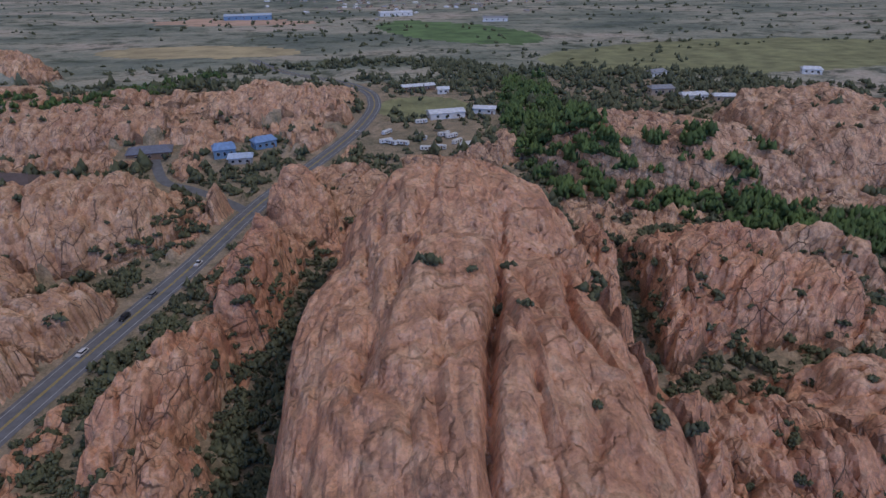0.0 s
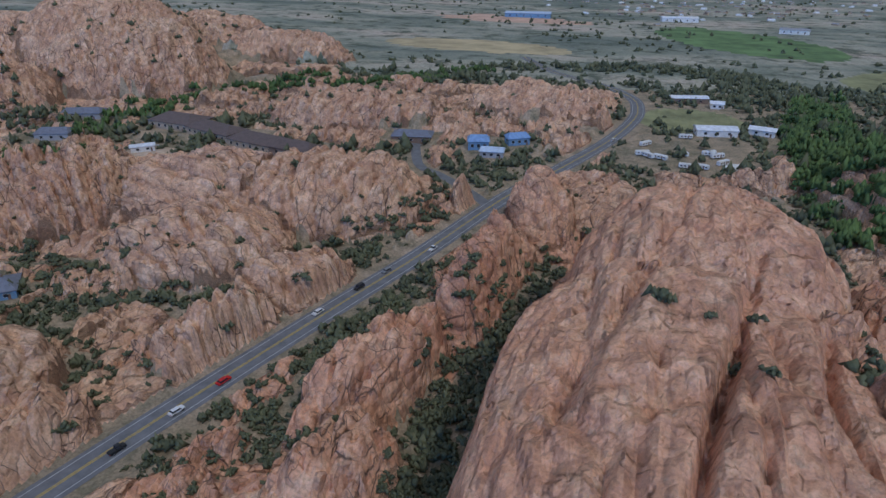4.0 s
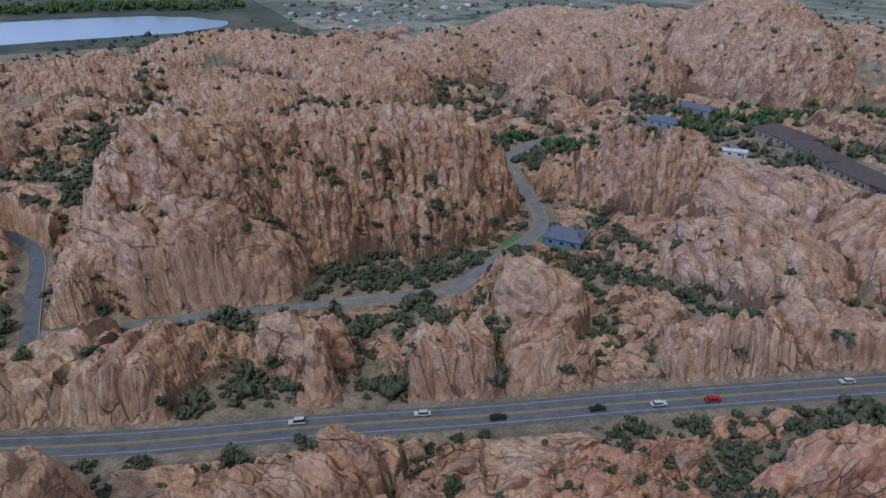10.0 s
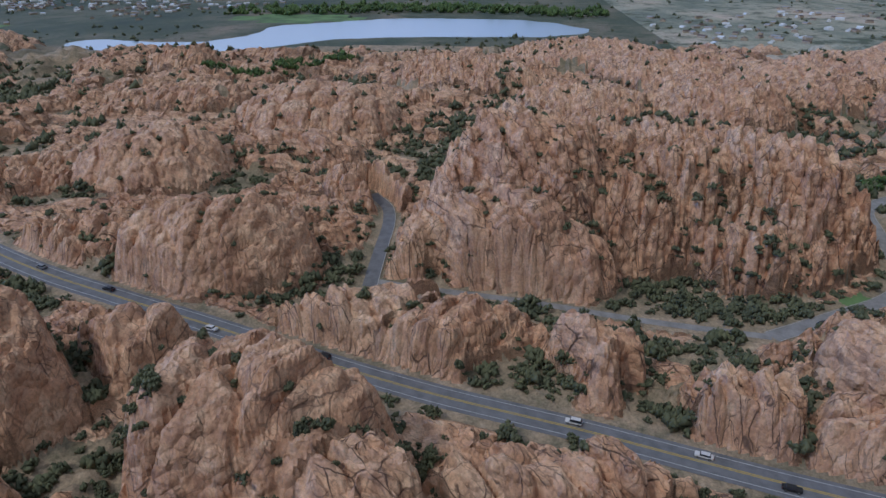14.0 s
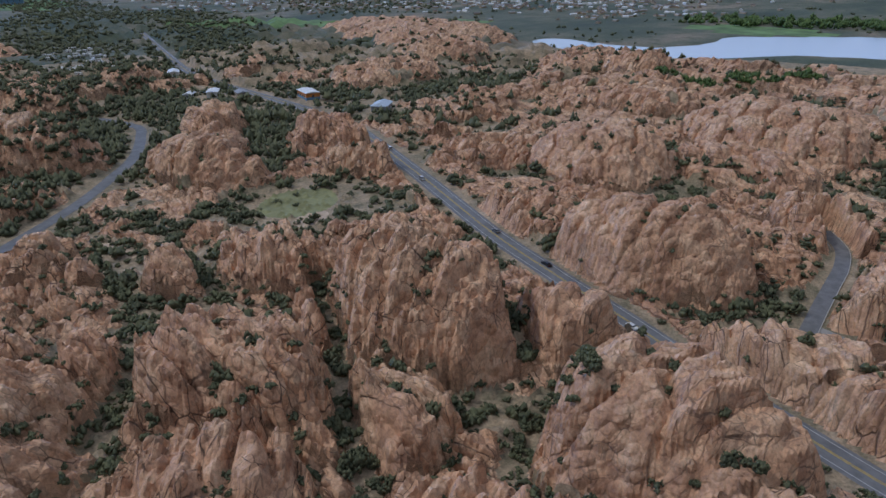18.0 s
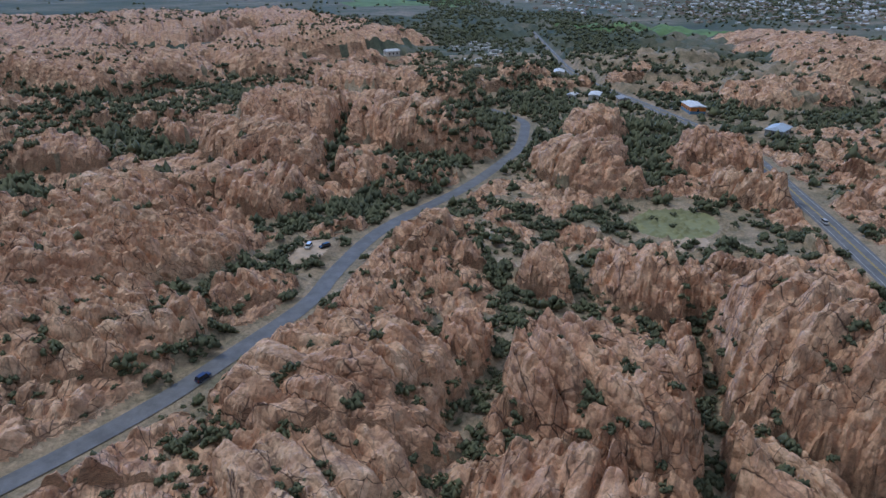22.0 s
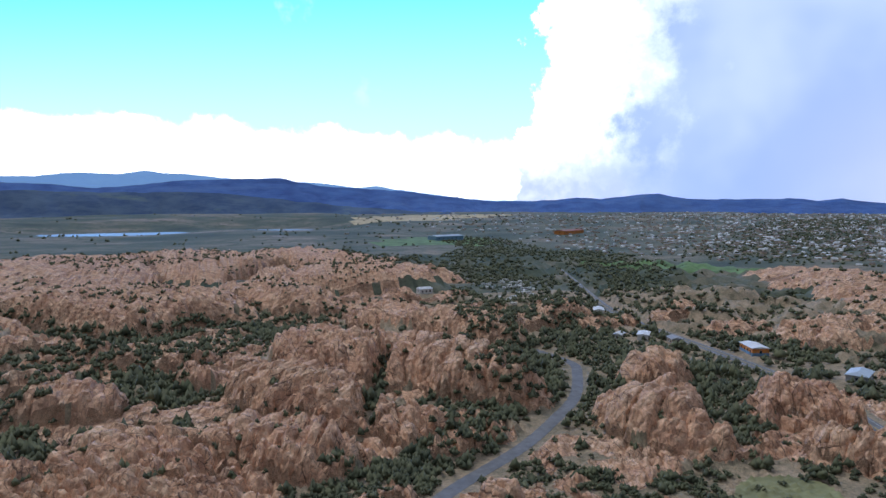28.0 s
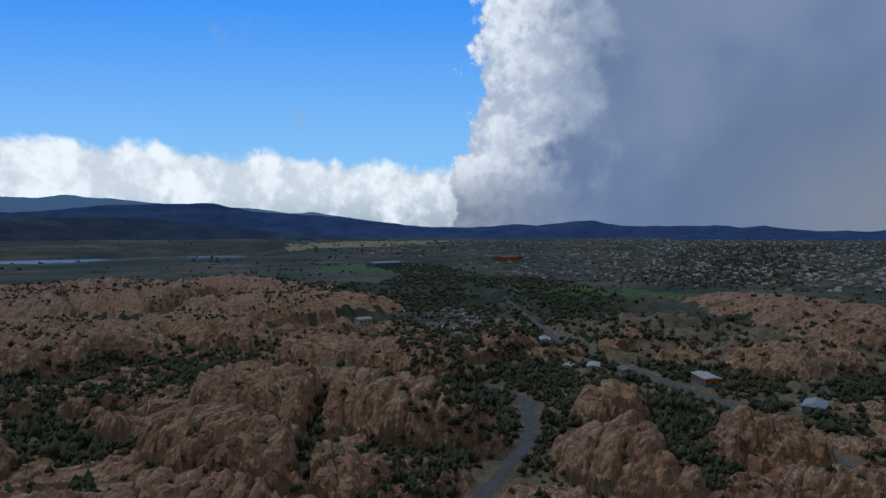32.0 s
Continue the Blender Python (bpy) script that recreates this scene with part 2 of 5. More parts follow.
def bump(nodes, links, height, strength, distance, normal=None):
    b = nodes.new("ShaderNodeBump")
    b.inputs["Strength"].default_value, b.inputs["Distance"].default_value = strength, distance
    links.new(height, b.inputs["Height"])
    if normal is not None:
        links.new(normal, b.inputs["Normal"])
    return b.outputs["Normal"]


def stretched(nodes, links, p, size):
    m = nodes.new("ShaderNodeMapping")
    m.inputs["Scale"].default_value = size
    links.new(p, m.inputs["Vector"])
    return m.outputs["Vector"]


def granite_material(name, warm, pale):
    """Weathered granite: mottled tones, lichen, fine wrinkles along the grain and thin dark joints."""
    m, n, l, bsdf = material(name)
    p = position(n)
    big = tex(n, l, "noise", 0.026, p, 5.0, 0.6).outputs["Fac"]
    mid = tex(n, l, "noise", 0.15, p, 6.0, 0.65).outputs["Fac"]
    fine = tex(n, l, "noise", 1.1, p, 6.0, 0.72).outputs["Fac"]
    col = ramp(n, l, big, list(zip((0.36, 0.5, 0.64), warm)))
    tan = ramp(n, l, mid, list(zip((0.36, 0.5, 0.64), pale)))
    col = mix(n, l, "MIX", 0.5, col, tan)
    # rust and varnish running down the faces
    streak = tex(n, l, "noise", 1.0, stretched(n, l, p, (0.32, 0.32, 0.05)), 5.0, 0.6).outputs["Fac"]
    dark = ramp(n, l, streak, [(0.50, (0, 0, 0)), (0.68, (0.42, 0.42, 0.42))])
    col = mix(n, l, "MIX", dark, col, (0.27, 0.135, 0.095))
    # grey-green lichen on patches a few metres across
    spots = tex(n, l, "noise", 0.30, stretched(n, l, p, (1.0, 1.0, 0.6)), 9.0, 0.72).outputs["Fac"]
    col = mix(n, l, "MIX", ramp(n, l, spots, [(0.56, (0, 0, 0)), (0.70, (0.5, 0.5, 0.5))]), col, (0.36, 0.31, 0.22))
    col = mix(n, l, "MULTIPLY", 0.75, col, ramp(n, l, fine, [(0.34, (0.62, 0.58, 0.56)), (0.50, (1.0, 1.0, 1.0)), (0.66, (1.22, 1.22, 1.2))]))
    bsdf.inputs["Roughness"].default_value = 0.92
    at = n.new("ShaderNodeAttribute")
    at.attribute_name = "joints"
    wob = mix(n, l, "LINEAR_LIGHT", 1.6, at.outputs["Vector"], tex(n, l, "noise", 0.12, p, 5.0, 0.6).outputs["Color"])
    sound = n.new("ShaderNodeAttribute")
    sound.attribute_name = "soundness"

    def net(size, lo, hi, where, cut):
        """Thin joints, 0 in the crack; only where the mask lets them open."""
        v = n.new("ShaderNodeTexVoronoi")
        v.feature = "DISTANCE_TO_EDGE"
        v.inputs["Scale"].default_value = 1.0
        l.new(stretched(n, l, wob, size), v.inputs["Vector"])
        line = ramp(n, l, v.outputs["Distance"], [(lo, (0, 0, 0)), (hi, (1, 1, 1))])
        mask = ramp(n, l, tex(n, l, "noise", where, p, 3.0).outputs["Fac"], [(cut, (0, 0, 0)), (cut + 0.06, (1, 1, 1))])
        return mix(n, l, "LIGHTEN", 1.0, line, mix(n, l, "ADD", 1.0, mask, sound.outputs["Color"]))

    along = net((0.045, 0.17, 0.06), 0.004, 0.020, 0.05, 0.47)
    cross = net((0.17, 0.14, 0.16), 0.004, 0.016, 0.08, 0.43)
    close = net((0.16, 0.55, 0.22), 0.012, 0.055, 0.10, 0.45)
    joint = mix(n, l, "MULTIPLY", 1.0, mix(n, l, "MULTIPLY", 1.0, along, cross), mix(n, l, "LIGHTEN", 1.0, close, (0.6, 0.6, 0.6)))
    # rounded knobs a few metres across, each with its own tone
    knob = n.new("ShaderNodeTexVoronoi")
    knob.inputs["Scale"].default_value = 1.0
    l.new(stretched(n, l, wob, (0.19, 0.36, 0.26)), knob.inputs["Vector"])
    swell = ramp(n, l, knob.outputs["Distance"], [(0.1, (1, 1, 1)), (0.75, (0, 0, 0))])
    col = mix(n, l, "MULTIPLY", 0.6, col, ramp(n, l, knob.outputs["Color"], [(0.25, (0.82, 0.80, 0.79)), (0.75, (1.16, 1.17, 1.17))]))
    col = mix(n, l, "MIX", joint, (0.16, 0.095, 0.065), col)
    l.new(col, bsdf.inputs["Base Color"])
    wrinkle = tex(n, l, "noise", 1.0, stretched(n, l, wob, (0.22, 0.9, 0.3)), 5.0, 0.62).outputs["Fac"]
    nb = bump(n, l, joint, 0.7, 0.5)
    nb = bump(n, l, swell, 0.85, 1.5, nb)
    nb = bump(n, l, wrinkle, 0.2, 0.6, nb)
    nb = bump(n, l, mid, 0.5, 1.2, nb)
    nb = bump(n, l, fine, 0.75, 0.5, nb)
    l.new(nb, bsdf.inputs["Normal"])
    return m


def soil_material():
    m, n, l, bsdf = material("soil")
    p = position(n)
    big = tex(n, l, "noise", 0.02, p, 5.0, 0.6).outputs["Fac"]
    mid = tex(n, l, "noise", 0.13, p, 6.0, 0.7).outputs["Fac"]
    fine = tex(n, l, "noise", 0.9, p, 6.0, 0.75).outputs["Fac"]
    col = ramp(n, l, mid, [(0.3, (0.14, 0.125, 0.075)), (0.42, (0.28, 0.225, 0.145)), (0.58, (0.44, 0.325, 0.215)), (0.72, (0.56, 0.44, 0.32))])
    green = ramp(n, l, big, [(0.45, (0, 0, 0)), (0.62, (1, 1, 1))])
    col = mix(n, l, "MIX", mix(n, l, "MULTIPLY", 1.0, green, (0.4, 0.4, 0.4)), col, (0.13, 0.13, 0.075))
    col = mix(n, l, "MULTIPLY", 0.8, col, ramp(n, l, fine, [(0.35, (0.5, 0.5, 0.5)), (0.62, (1.2, 1.2, 1.2))]))
    l.new(col, bsdf.inputs["Base Color"])
    bsdf.inputs["Roughness"].default_value = 0.95
    nb = bump(n, l, mid, 0.7, 0.8)
    nb = bump(n, l, fine, 0.8, 0.4, nb)
    l.new(nb, bsdf.inputs["Normal"])
    return m


def plain_material(name, colour, rough=0.8, vary=0.25, scale=0.5, metal=0.0, relief=0.1):
    m, n, l, bsdf = material(name)
    p = position(n)
    a = tex(n, l, "noise", scale, p, 5.0, 0.6).outputs["Fac"]
    b = tex(n, l, "noise", scale * 9, p, 4.0, 0.6).outputs["Fac"]
    lo, hi = tuple(c * (1 - vary) for c in colour), tuple(min(1, c * (1 + vary)) for c in colour)
    col = mix(n, l, "MULTIPLY", 0.5, ramp(n, l, a, [(0.35, lo), (0.65, hi)]), ramp(n, l, b, [(0.3, (0.8, 0.8, 0.8)), (0.7, (1.1, 1.1, 1.1))]))
    l.new(col, bsdf.inputs["Base Color"])
    bsdf.inputs["Roughness"].default_value, bsdf.inputs["Metallic"].default_value = rough, metal
    if relief:
        l.new(bump(n, l, b, relief, 0.05), bsdf.inputs["Normal"])
    return m


def leaf_material(name, dark, light):
    m, n, l, bsdf = material(name)
    p = position(n)
    tone = n.new("ShaderNodeNewGeometry").outputs["Random Per Island"]
    a = tex(n, l, "noise", 0.09, p, 4.0).outputs["Fac"]
    col = mix(n, l, "MIX", tone, dark, light)
    col = mix(n, l, "MULTIPLY", 0.7, col, ramp(n, l, a, [(0.3, (0.6, 0.6, 0.6)), (0.7, (1.25, 1.2, 1.0))]))
    l.new(col, bsdf.inputs["Base Color"])
    bsdf.inputs["Roughness"].default_value = 0.85
    return m


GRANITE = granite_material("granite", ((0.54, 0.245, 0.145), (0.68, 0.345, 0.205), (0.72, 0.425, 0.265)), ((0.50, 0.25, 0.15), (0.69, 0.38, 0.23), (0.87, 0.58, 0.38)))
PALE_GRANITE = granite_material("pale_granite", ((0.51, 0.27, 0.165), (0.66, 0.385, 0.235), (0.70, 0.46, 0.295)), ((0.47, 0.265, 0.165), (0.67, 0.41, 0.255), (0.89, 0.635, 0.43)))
SOIL = soil_material()
ASPHALT = plain_material("asphalt", (0.165, 0.165, 0.172), 0.85, 0.2, 0.25)
PALE_ASPHALT = plain_material("worn_asphalt", (0.27, 0.255, 0.24), 0.9, 0.2, 0.2)
SHRUB = leaf_material("shrub_leaves", (0.066, 0.080, 0.046), (0.155, 0.165, 0.095))
COTTONWOOD = leaf_material("cottonwood_leaves", (0.05, 0.095, 0.03), (0.125, 0.195, 0.06))


def plain_ground(name, tones):
    m, n, l, bsdf = material(name)
    p = position(n)
    big = tex(n, l, "noise", 0.0035, stretched(n, l, p, (1, 1.8, 1)), 6.0, 0.6).outputs["Fac"]
    mid = tex(n, l, "noise", 0.03, p, 6.0, 0.7).outputs["Fac"]
    fine = tex(n, l, "noise", 0.25, p, 5.0, 0.7).outputs["Fac"]
    col = ramp(n, l, big, list(zip((0.34, 0.45, 0.54, 0.66), tones)))
    col = mix(n, l, "MIX", ramp(n, l, mid, [(0.50, (0, 0, 0)), (0.62, (0.85, 0.85, 0.85))]), col, (0.06, 0.08, 0.045))
    col = mix(n, l, "MULTIPLY", 0.7, col, ramp(n, l, fine, [(0.35, (0.6, 0.6, 0.6)), (0.65, (1.2, 1.2, 1.2))]))
    l.new(col, bsdf.inputs["Base Color"])
    bsdf.inputs["Roughness"].default_value = 0.95
    l.new(bump(n, l, mid, 0.5, 2.0), bsdf.inputs["Normal"])
    return m


def water_material():
    m, n, l, bsdf = material("water")
    p = position(n)
    # pale base colour carries the reflection of the bright sky
    bsdf.inputs["Base Color"].default_value = (0.40, 0.50, 0.57, 1)
    bsdf.inputs["Roughness"].default_value, bsdf.inputs["IOR"].default_value = 0.22, 1.33
    l.new(bump(n, l, tex(n, l, "noise", 0.3, p, 4.0).outputs["Fac"], 0.10, 0.4), bsdf.inputs["Normal"])
    return m


def ridge_material(name, low, high, patch):
    """Wooded slopes: dark and light stands, with open patches, in haze-tinted colours."""
    m, n, l, bsdf = material(name)
    p = position(n)
    a = tex(n, l, "noise", 0.006, stretched(n, l, p, (1, 1, 2.5)), 9.0, 0.7).outputs["Fac"]
    b = tex(n, l, "noise", 0.0022, stretched(n, l, p, (1, 1, 5)), 6.0, 0.65).outputs["Fac"]
    col = ramp(n, l, a, [(0.38, low), (0.62, high)])
    col = mix(n, l, "MIX", ramp(n, l, b, [(0.55, (0, 0, 0)), (0.66, (0.7, 0.7, 0.7))]), col, patch)
    l.new(col, bsdf.inputs["Base Color"])
    bsdf.inputs["Roughness"].default_value = 1.0
    l.new(bump(n, l, a, 0.6, 25.0), bsdf.inputs["Normal"])
    return m


PLAIN = plain_ground("plain", ((0.04, 0.062, 0.045), (0.08, 0.10, 0.065), (0.14, 0.14, 0.095), (0.27, 0.215, 0.155)))
PALE_PLAIN = plain_ground("pale_plain", ((0.14, 0.165, 0.13), (0.25, 0.265, 0.20), (0.39, 0.37, 0.28), (0.54, 0.44, 0.35)))
WATER = water_material()
LAND = {"GRASS": plain_material("grass", (0.125, 0.205, 0.075), 0.95, 0.35, 0.03), "GRASS_DRY": plain_material("dry_grass", (0.25, 0.25, 0.12), 0.95, 0.3, 0.05),
        "STRAW": plain_material("straw", (0.46, 0.37, 0.21), 0.95, 0.25, 0.03), "EARTH": plain_material("bare_earth", (0.58, 0.38, 0.27), 0.95, 0.2, 0.03),
        "SAND": plain_material("sand", (0.52, 0.39, 0.28), 0.95, 0.2, 0.2)}
# the blue haze of distance is painted into these base colours
RIDGE = ridge_material("hazy_forested_ridge", (0.028, 0.075, 0.25), (0.065, 0.145, 0.38), (0.085, 0.16, 0.36))
FOOTHILL = ridge_material("hazy_scrubby_foothills", (0.025, 0.06, 0.14), (0.075, 0.12, 0.19), (0.15, 0.20, 0.14))
FAR_RIDGE = ridge_material("glowing_hazy_ridge", (0.10, 0.20, 0.38), (0.15, 0.27, 0.44), (0.17, 0.29, 0.45))
# emission added to the far backdrop stands in for the hazy air before it
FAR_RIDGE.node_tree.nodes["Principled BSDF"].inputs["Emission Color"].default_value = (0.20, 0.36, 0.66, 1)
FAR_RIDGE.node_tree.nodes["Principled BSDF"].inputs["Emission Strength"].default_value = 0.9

# ---- rock formations: place, half sizes, turn, height of the top, roundness, joint turn, joint size, joint depth ----
ROCKS = []


def rock(x, y, rx, ry, turn, top, full=0.55, swing=0, size=9.0, depth=1.0, long=2.2):
    """swing: how far the main joints turn off the line towards the middle of the valley."""
    ROCKS.append((x, y, rx, ry, radians(turn), top, full, math.atan2(y, x - 8) + radians(swing), size, depth, long))


# the great dome east of the highway and its neighbours
rock(16, 112, 43, 78, 2, 55, 0.5, 0, 19, 0.25, 5)
rock(22, 168, 39, 46, 0, 59, 0.5, 0, 17, 0.25, 5)
rock(46, 124, 20, 54, 4, 46, 0.6, -20, 8, 0.8, 5)
rock(-36, 272, 14, 22, 10, 25, 0.5, 30, 9, 0.7)
rock(-44, 205, 20, 36, -6, 27, 0.5, 38, 9, 0.7)
rock(-62, 146, 13, 30, -14, 22, 0.5, -28, 8, 0.8)
rock(-57, 108, 13, 18, -14, 17, 0.5, -20, 7, 0.8)
rock(-20, 300, 26, 30, 0, 14, 0.6, -48, 8, 0.8)
rock(-67, 293, 12, 16, 0, 17, 0.6, -36, 7, 0.8)
rock(84, 194, 19, 44, -4, 28, 0.75, -28, 8, 0.9, 4)
rock(122, 190, 36, 40, 0, 22, 0.75, -20, 8, 0.8, 3)
rock(162, 200, 20, 22, 0, 19, 0.5, -20, 8, 0.8)
rock(94, 112, 26, 19, 10, 14, 0.6, 38, 7, 0.8)
rock(128, 122, 25, 21, 10, 16, 0.6, -48, 7, 0.8)
rock(76, 84, 18, 20, 0, 13, 0.6, 50, 7, 0.8)
rock(148, 322, 66, 36, -30, 27, 0.45, 50, 9, 0.8, 3)
rock(245, 340, 48, 60, 0, 31, 0.5, 50, 9, 0.9)
rock(61, 364, 20, 25, 0, 13, 0.6, 38, 8, 0.9)
# west of the highway, north part
rock(-241, 221, 38, 25, 35, 31, 0.7, 8, 6, 1.2, 4)
rock(-186, 252, 44, 28, 18, 26, 0.5, 50, 10, 0.7, 3)
rock(-135, 264, 46, 33, 24, 25, 0.5, -20, 11, 0.7)
rock(-160, 206, 36, 26, 30, 19, 0.6, 38, 8, 0.8)
rock(-266, 198, 20, 18, 30, 17, 0.6, -36, 7, 0.9)
rock(-167, 117, 17, 15, 40, 19, 0.5, 50, 13, 0.4)
rock(-199, 123, 12, 14, 40, 9, 0.6, -20, 7, 0.9)
rock(-136, 101, 14, 15, -20, 13, 0.5, -48, 6, 1.0)
rock(-119, 155, 14, 23, -20, 13, 0.6, 22, 6, 1.0)
rock(-112, 196, 14, 25, -20, 12, 0.6, 38, 6, 1.0)
rock(-162, 33, 12, 17, -15, 20, 0.4, 50, 6, 1.0)
rock(-145, 71, 13, 16, -15, 16, 0.5, 38, 6, 1.0)
rock(-172, -5, 15, 30, 8, 17, 0.55, -36, 7, 0.9)
rock(-181, -38, 15, 27, 10, 17, 0.5, 22, 7, 0.9)
rock(-180, 415, 60, 32, 10, 17, 0.55, -36, 8, 1.0)
rock(-70, 462, 48, 32, 0, 16, 0.55, -36, 8, 1.0)
rock(-390, 451, 73, 50, 20, 48, 0.7, 0, 9, 1.3)
rock(-446, 367, 46, 40, 20, 30, 0.6, 4, 9, 1.2)
rock(-408, 264, 34, 17, 20, 16, 0.5, -3, 6, 1.2)
rock(-475, 325, 62, 46, 60, 31, 0.55, -3, 9, 1.2)
rock(-490, 155, 54, 46, 70, 26, 0.5, -6, 7, 1.3)
rock(-485, 62, 52, 44, 70, 23, 0.5, -3, 7, 1.3)
rock(-395, 112, 38, 42, 70, 22, 0.5, 8, 7, 1.3)
rock(-400, 55, 36, 30, 70, 18, 0.5, 0, 7, 1.2)
rock(-545, 225, 60, 46, 70, 28, 0.5, -14, 8, 1.3)
rock(-592, 148, 70, 58, 70, 29, 0.5, 4, 8, 1.3)
rock(-590, -20, 72, 60, 70, 25, 0.5, 8, 8, 1.2)
rock(-690, 90, 90, 80, 40, 24, 0.5, -6, 9, 1.2)
rock(-600, 310, 72, 60, 50, 30, 0.5, -6, 8, 1.3)
rock(-560, 402, 72, 60, 30, 28, 0.55, 0, 8, 1.3)
rock(-470, 520, 85, 65, 30, 58, 0.75, -10, 8, 1.4, 3)
rock(-560, 480, 80, 70, 30, 44, 0.7, 4, 8, 1.4, 3)
rock(-430, 600, 80, 55, 20, 36, 0.7, 0, 8, 1.3, 3)
rock(-345, 600, 70, 40, 10, 24, 0.7, -14, 9, 1.2, 2.5)
rock(-690, 450, 90, 75, 40, 34, 0.7, 4, 9, 1.2, 2.5)
# the peak and the fins
rock(-274, 18, 50, 48, 60, 55, 1.0, 38, 7, 1.0, 3)
rock(-262, 54, 30, 34, 10, 36, 0.6, 0, 6, 1.3, 4)
rock(-234, 8, 27, 46, 5, 32, 0.8, 38, 11, 0.7, 4)
rock(-274, 78, 36, 32, 20, 42, 0.75, 0, 5, 1.5, 4)
rock(-284, 121, 44, 44, 15, 43, 0.75, 12, 5.5, 1.5, 4)
rock(-247, 110, 23, 36, 15, 24, 0.55, 4, 5, 1.3, 4)
rock(-312, 62, 38, 46, 15, 35, 0.55, -6, 7, 1.3, 4)
# domes to the south-west
rock(-310, -172, 41, 38, 0, 35, 0.6, 0, 15, 0.35)
rock(-214, -98, 24, 38, 8, 36, 0.65, -36, 11, 0.5)
rock(-250, -92, 17, 22, 0, 19, 0.6, -48, 8, 0.9)
rock(-440, -118, 62, 52, 0, 30, 0.5, -6, 14, 0.5)
rock(-352, -110, 32, 38, 10, 22, 0.5, 30, 12, 0.6)
rock(-305, -62, 25, 22, 10, 19, 0.5, -20, 9, 0.8)
rock(-455, -222, 40, 42, 0, 26, 0.5, -36, 10, 1.0)
rock(-520, -250, 46, 36, 0, 23, 0.5, 50, 9, 1.0)
rock(-592, -285, 36, 34, 0, 32, 0.5, -20, 6, 1.1)
rock(-218, -160, 18, 27, 20, 21, 0.55, -28, 8, 0.9)
rock(-285, -226, 30, 28, 10, 22, 0.55, -36, 9, 0.9)
# east side of the highway, south part
rock(-114, -50, 23, 35, 5, 38, 0.7, -48, 12, 0.55)
rock(-98, -22, 13, 16, 5, 27, 0.55, 50, 9, 0.8)
rock(-141, -104, 15, 39, 15, 30, 0.7, -20, 10, 0.6, 4)
rock(-120, -136, 27, 37, 20, 42, 0.75, -28, 9, 0.8, 4)
rock(-113, 20, 12, 31, 12, 14, 0.6, 50, 8, 0.8)
# the jointed ridges south of the great dome, and the country along the creek road
rock(-4, -174, 32, 33, 10, 30, 0.75, 50, 8, 0.8, 2.5)
rock(10, -140, 25, 24, 10, 25, 0.6, 22, 8, 0.8, 2.5)
rock(-66, -148, 19, 36, 20, 33, 0.7, 30, 6, 1.1, 4)
rock(-78, -116, 17, 24, 20, 25, 0.55, 38, 6, 1.1, 4)
rock(-38, -118, 18, 22, 10, 22, 0.6, -28, 7, 1.0, 2.5)
rock(-68, -60, 19, 31, 20, 19, 0.6, -28, 6, 1.0, 3)
rock(-112, -191, 16, 24, 20, 29, 0.5, 4, 5, 1.2, 3)
rock(-150, -184, 18, 24, 20, 24, 0.55, -36, 6, 1.1, 3)
rock(-86, -214, 12, 14, 20, 26, 0.5, 30, 6, 1.0, 3)
rock(-46, -186, 10, 15, 20, 25, 0.5, 30, 6, 1.0, 3)
rock(-58, -266, 17, 12, 20, 25, 0.55, 50, 6, 1.0)
rock(-68, -238, 10, 13, 20, 22, 0.55, -20, 6, 1.0)
rock(-22, -214, 16, 14, 0, 22, 0.55, 22, 6, 1.0)
rock(-170, -318, 33, 36, 20, 35, 0.5, -28, 12, 0.7, 3)
rock(-212, -393, 23, 18, 10, 30, 0.5, 30, 6, 1.1)
rock(-245, -314, 17, 36, 15, 31, 0.5, 22, 6, 1.1, 3)
rock(-221, -264, 16, 22, 30, 26, 0.5, -36, 7, 0.9)
rock(-208, -328, 11, 24, 20, 25, 0.5, -20, 6, 1.1)
rock(14, -243, 19, 11, 20, 20, 0.55, 30, 6, 0.9)
rock(0, -345, 23, 35, 28, 28, 0.5, -20, 6, 1.0, 3)
rock(-14, -404, 27, 54, 30, 35, 0.5, -48, 7, 1.1, 3)
rock(-45, -472, 29, 62, 30, 37, 0.5, 22, 8, 1.0, 3)
rock(-112, -585, 28, 52, 30, 33, 0.5, 30, 9, 1.0, 3)
rock(-98, -432, 30, 68, 28, 39, 0.5, -20, 12, 0.8, 3)
rock(-60, -347, 22, 30, 28, 23, 0.55, 22, 7, 1.0, 3)
rock(-150, -545, 28, 56, 25, 34, 0.5, -48, 9, 1.0, 3)
rock(98, -425, 28, 18, 0, 29, 0.4, -10, 5, 1.3, 4)
rock(50, -462, 21, 16, 0, 25, 0.5, -6, 6, 1.2, 3)
rock(34, -352, 22, 20, 0, 24, 0.55, 38, 6, 1.0, 3)
rock(76, -342, 52, 34, -15, 28, 0.5, 22, 7, 1.0, 2)
rock(60, -290, 50, 30, -15, 27, 0.5, 38, 7, 1.0, 2)
rock(70, -233, 44, 28, -15, 25, 0.55, 22, 7, 1.0, 2)
rock(123, -700, 130, 105, -10, 40, 0.6, 38, 10, 1.1)
rock(230, -960, 150, 260, -10, 44, 0.7, -28, 12, 1.1)
rock(60, -1080, 110, 230, 20, 43, 0.7, 38, 12, 1.1)
rock(-110, -1120, 90, 210, 20, 39, 0.7, -36, 12, 1.1)
rock(227, -586, 63, 63, -10, 36, 0.55, -28, 12, 1.0)
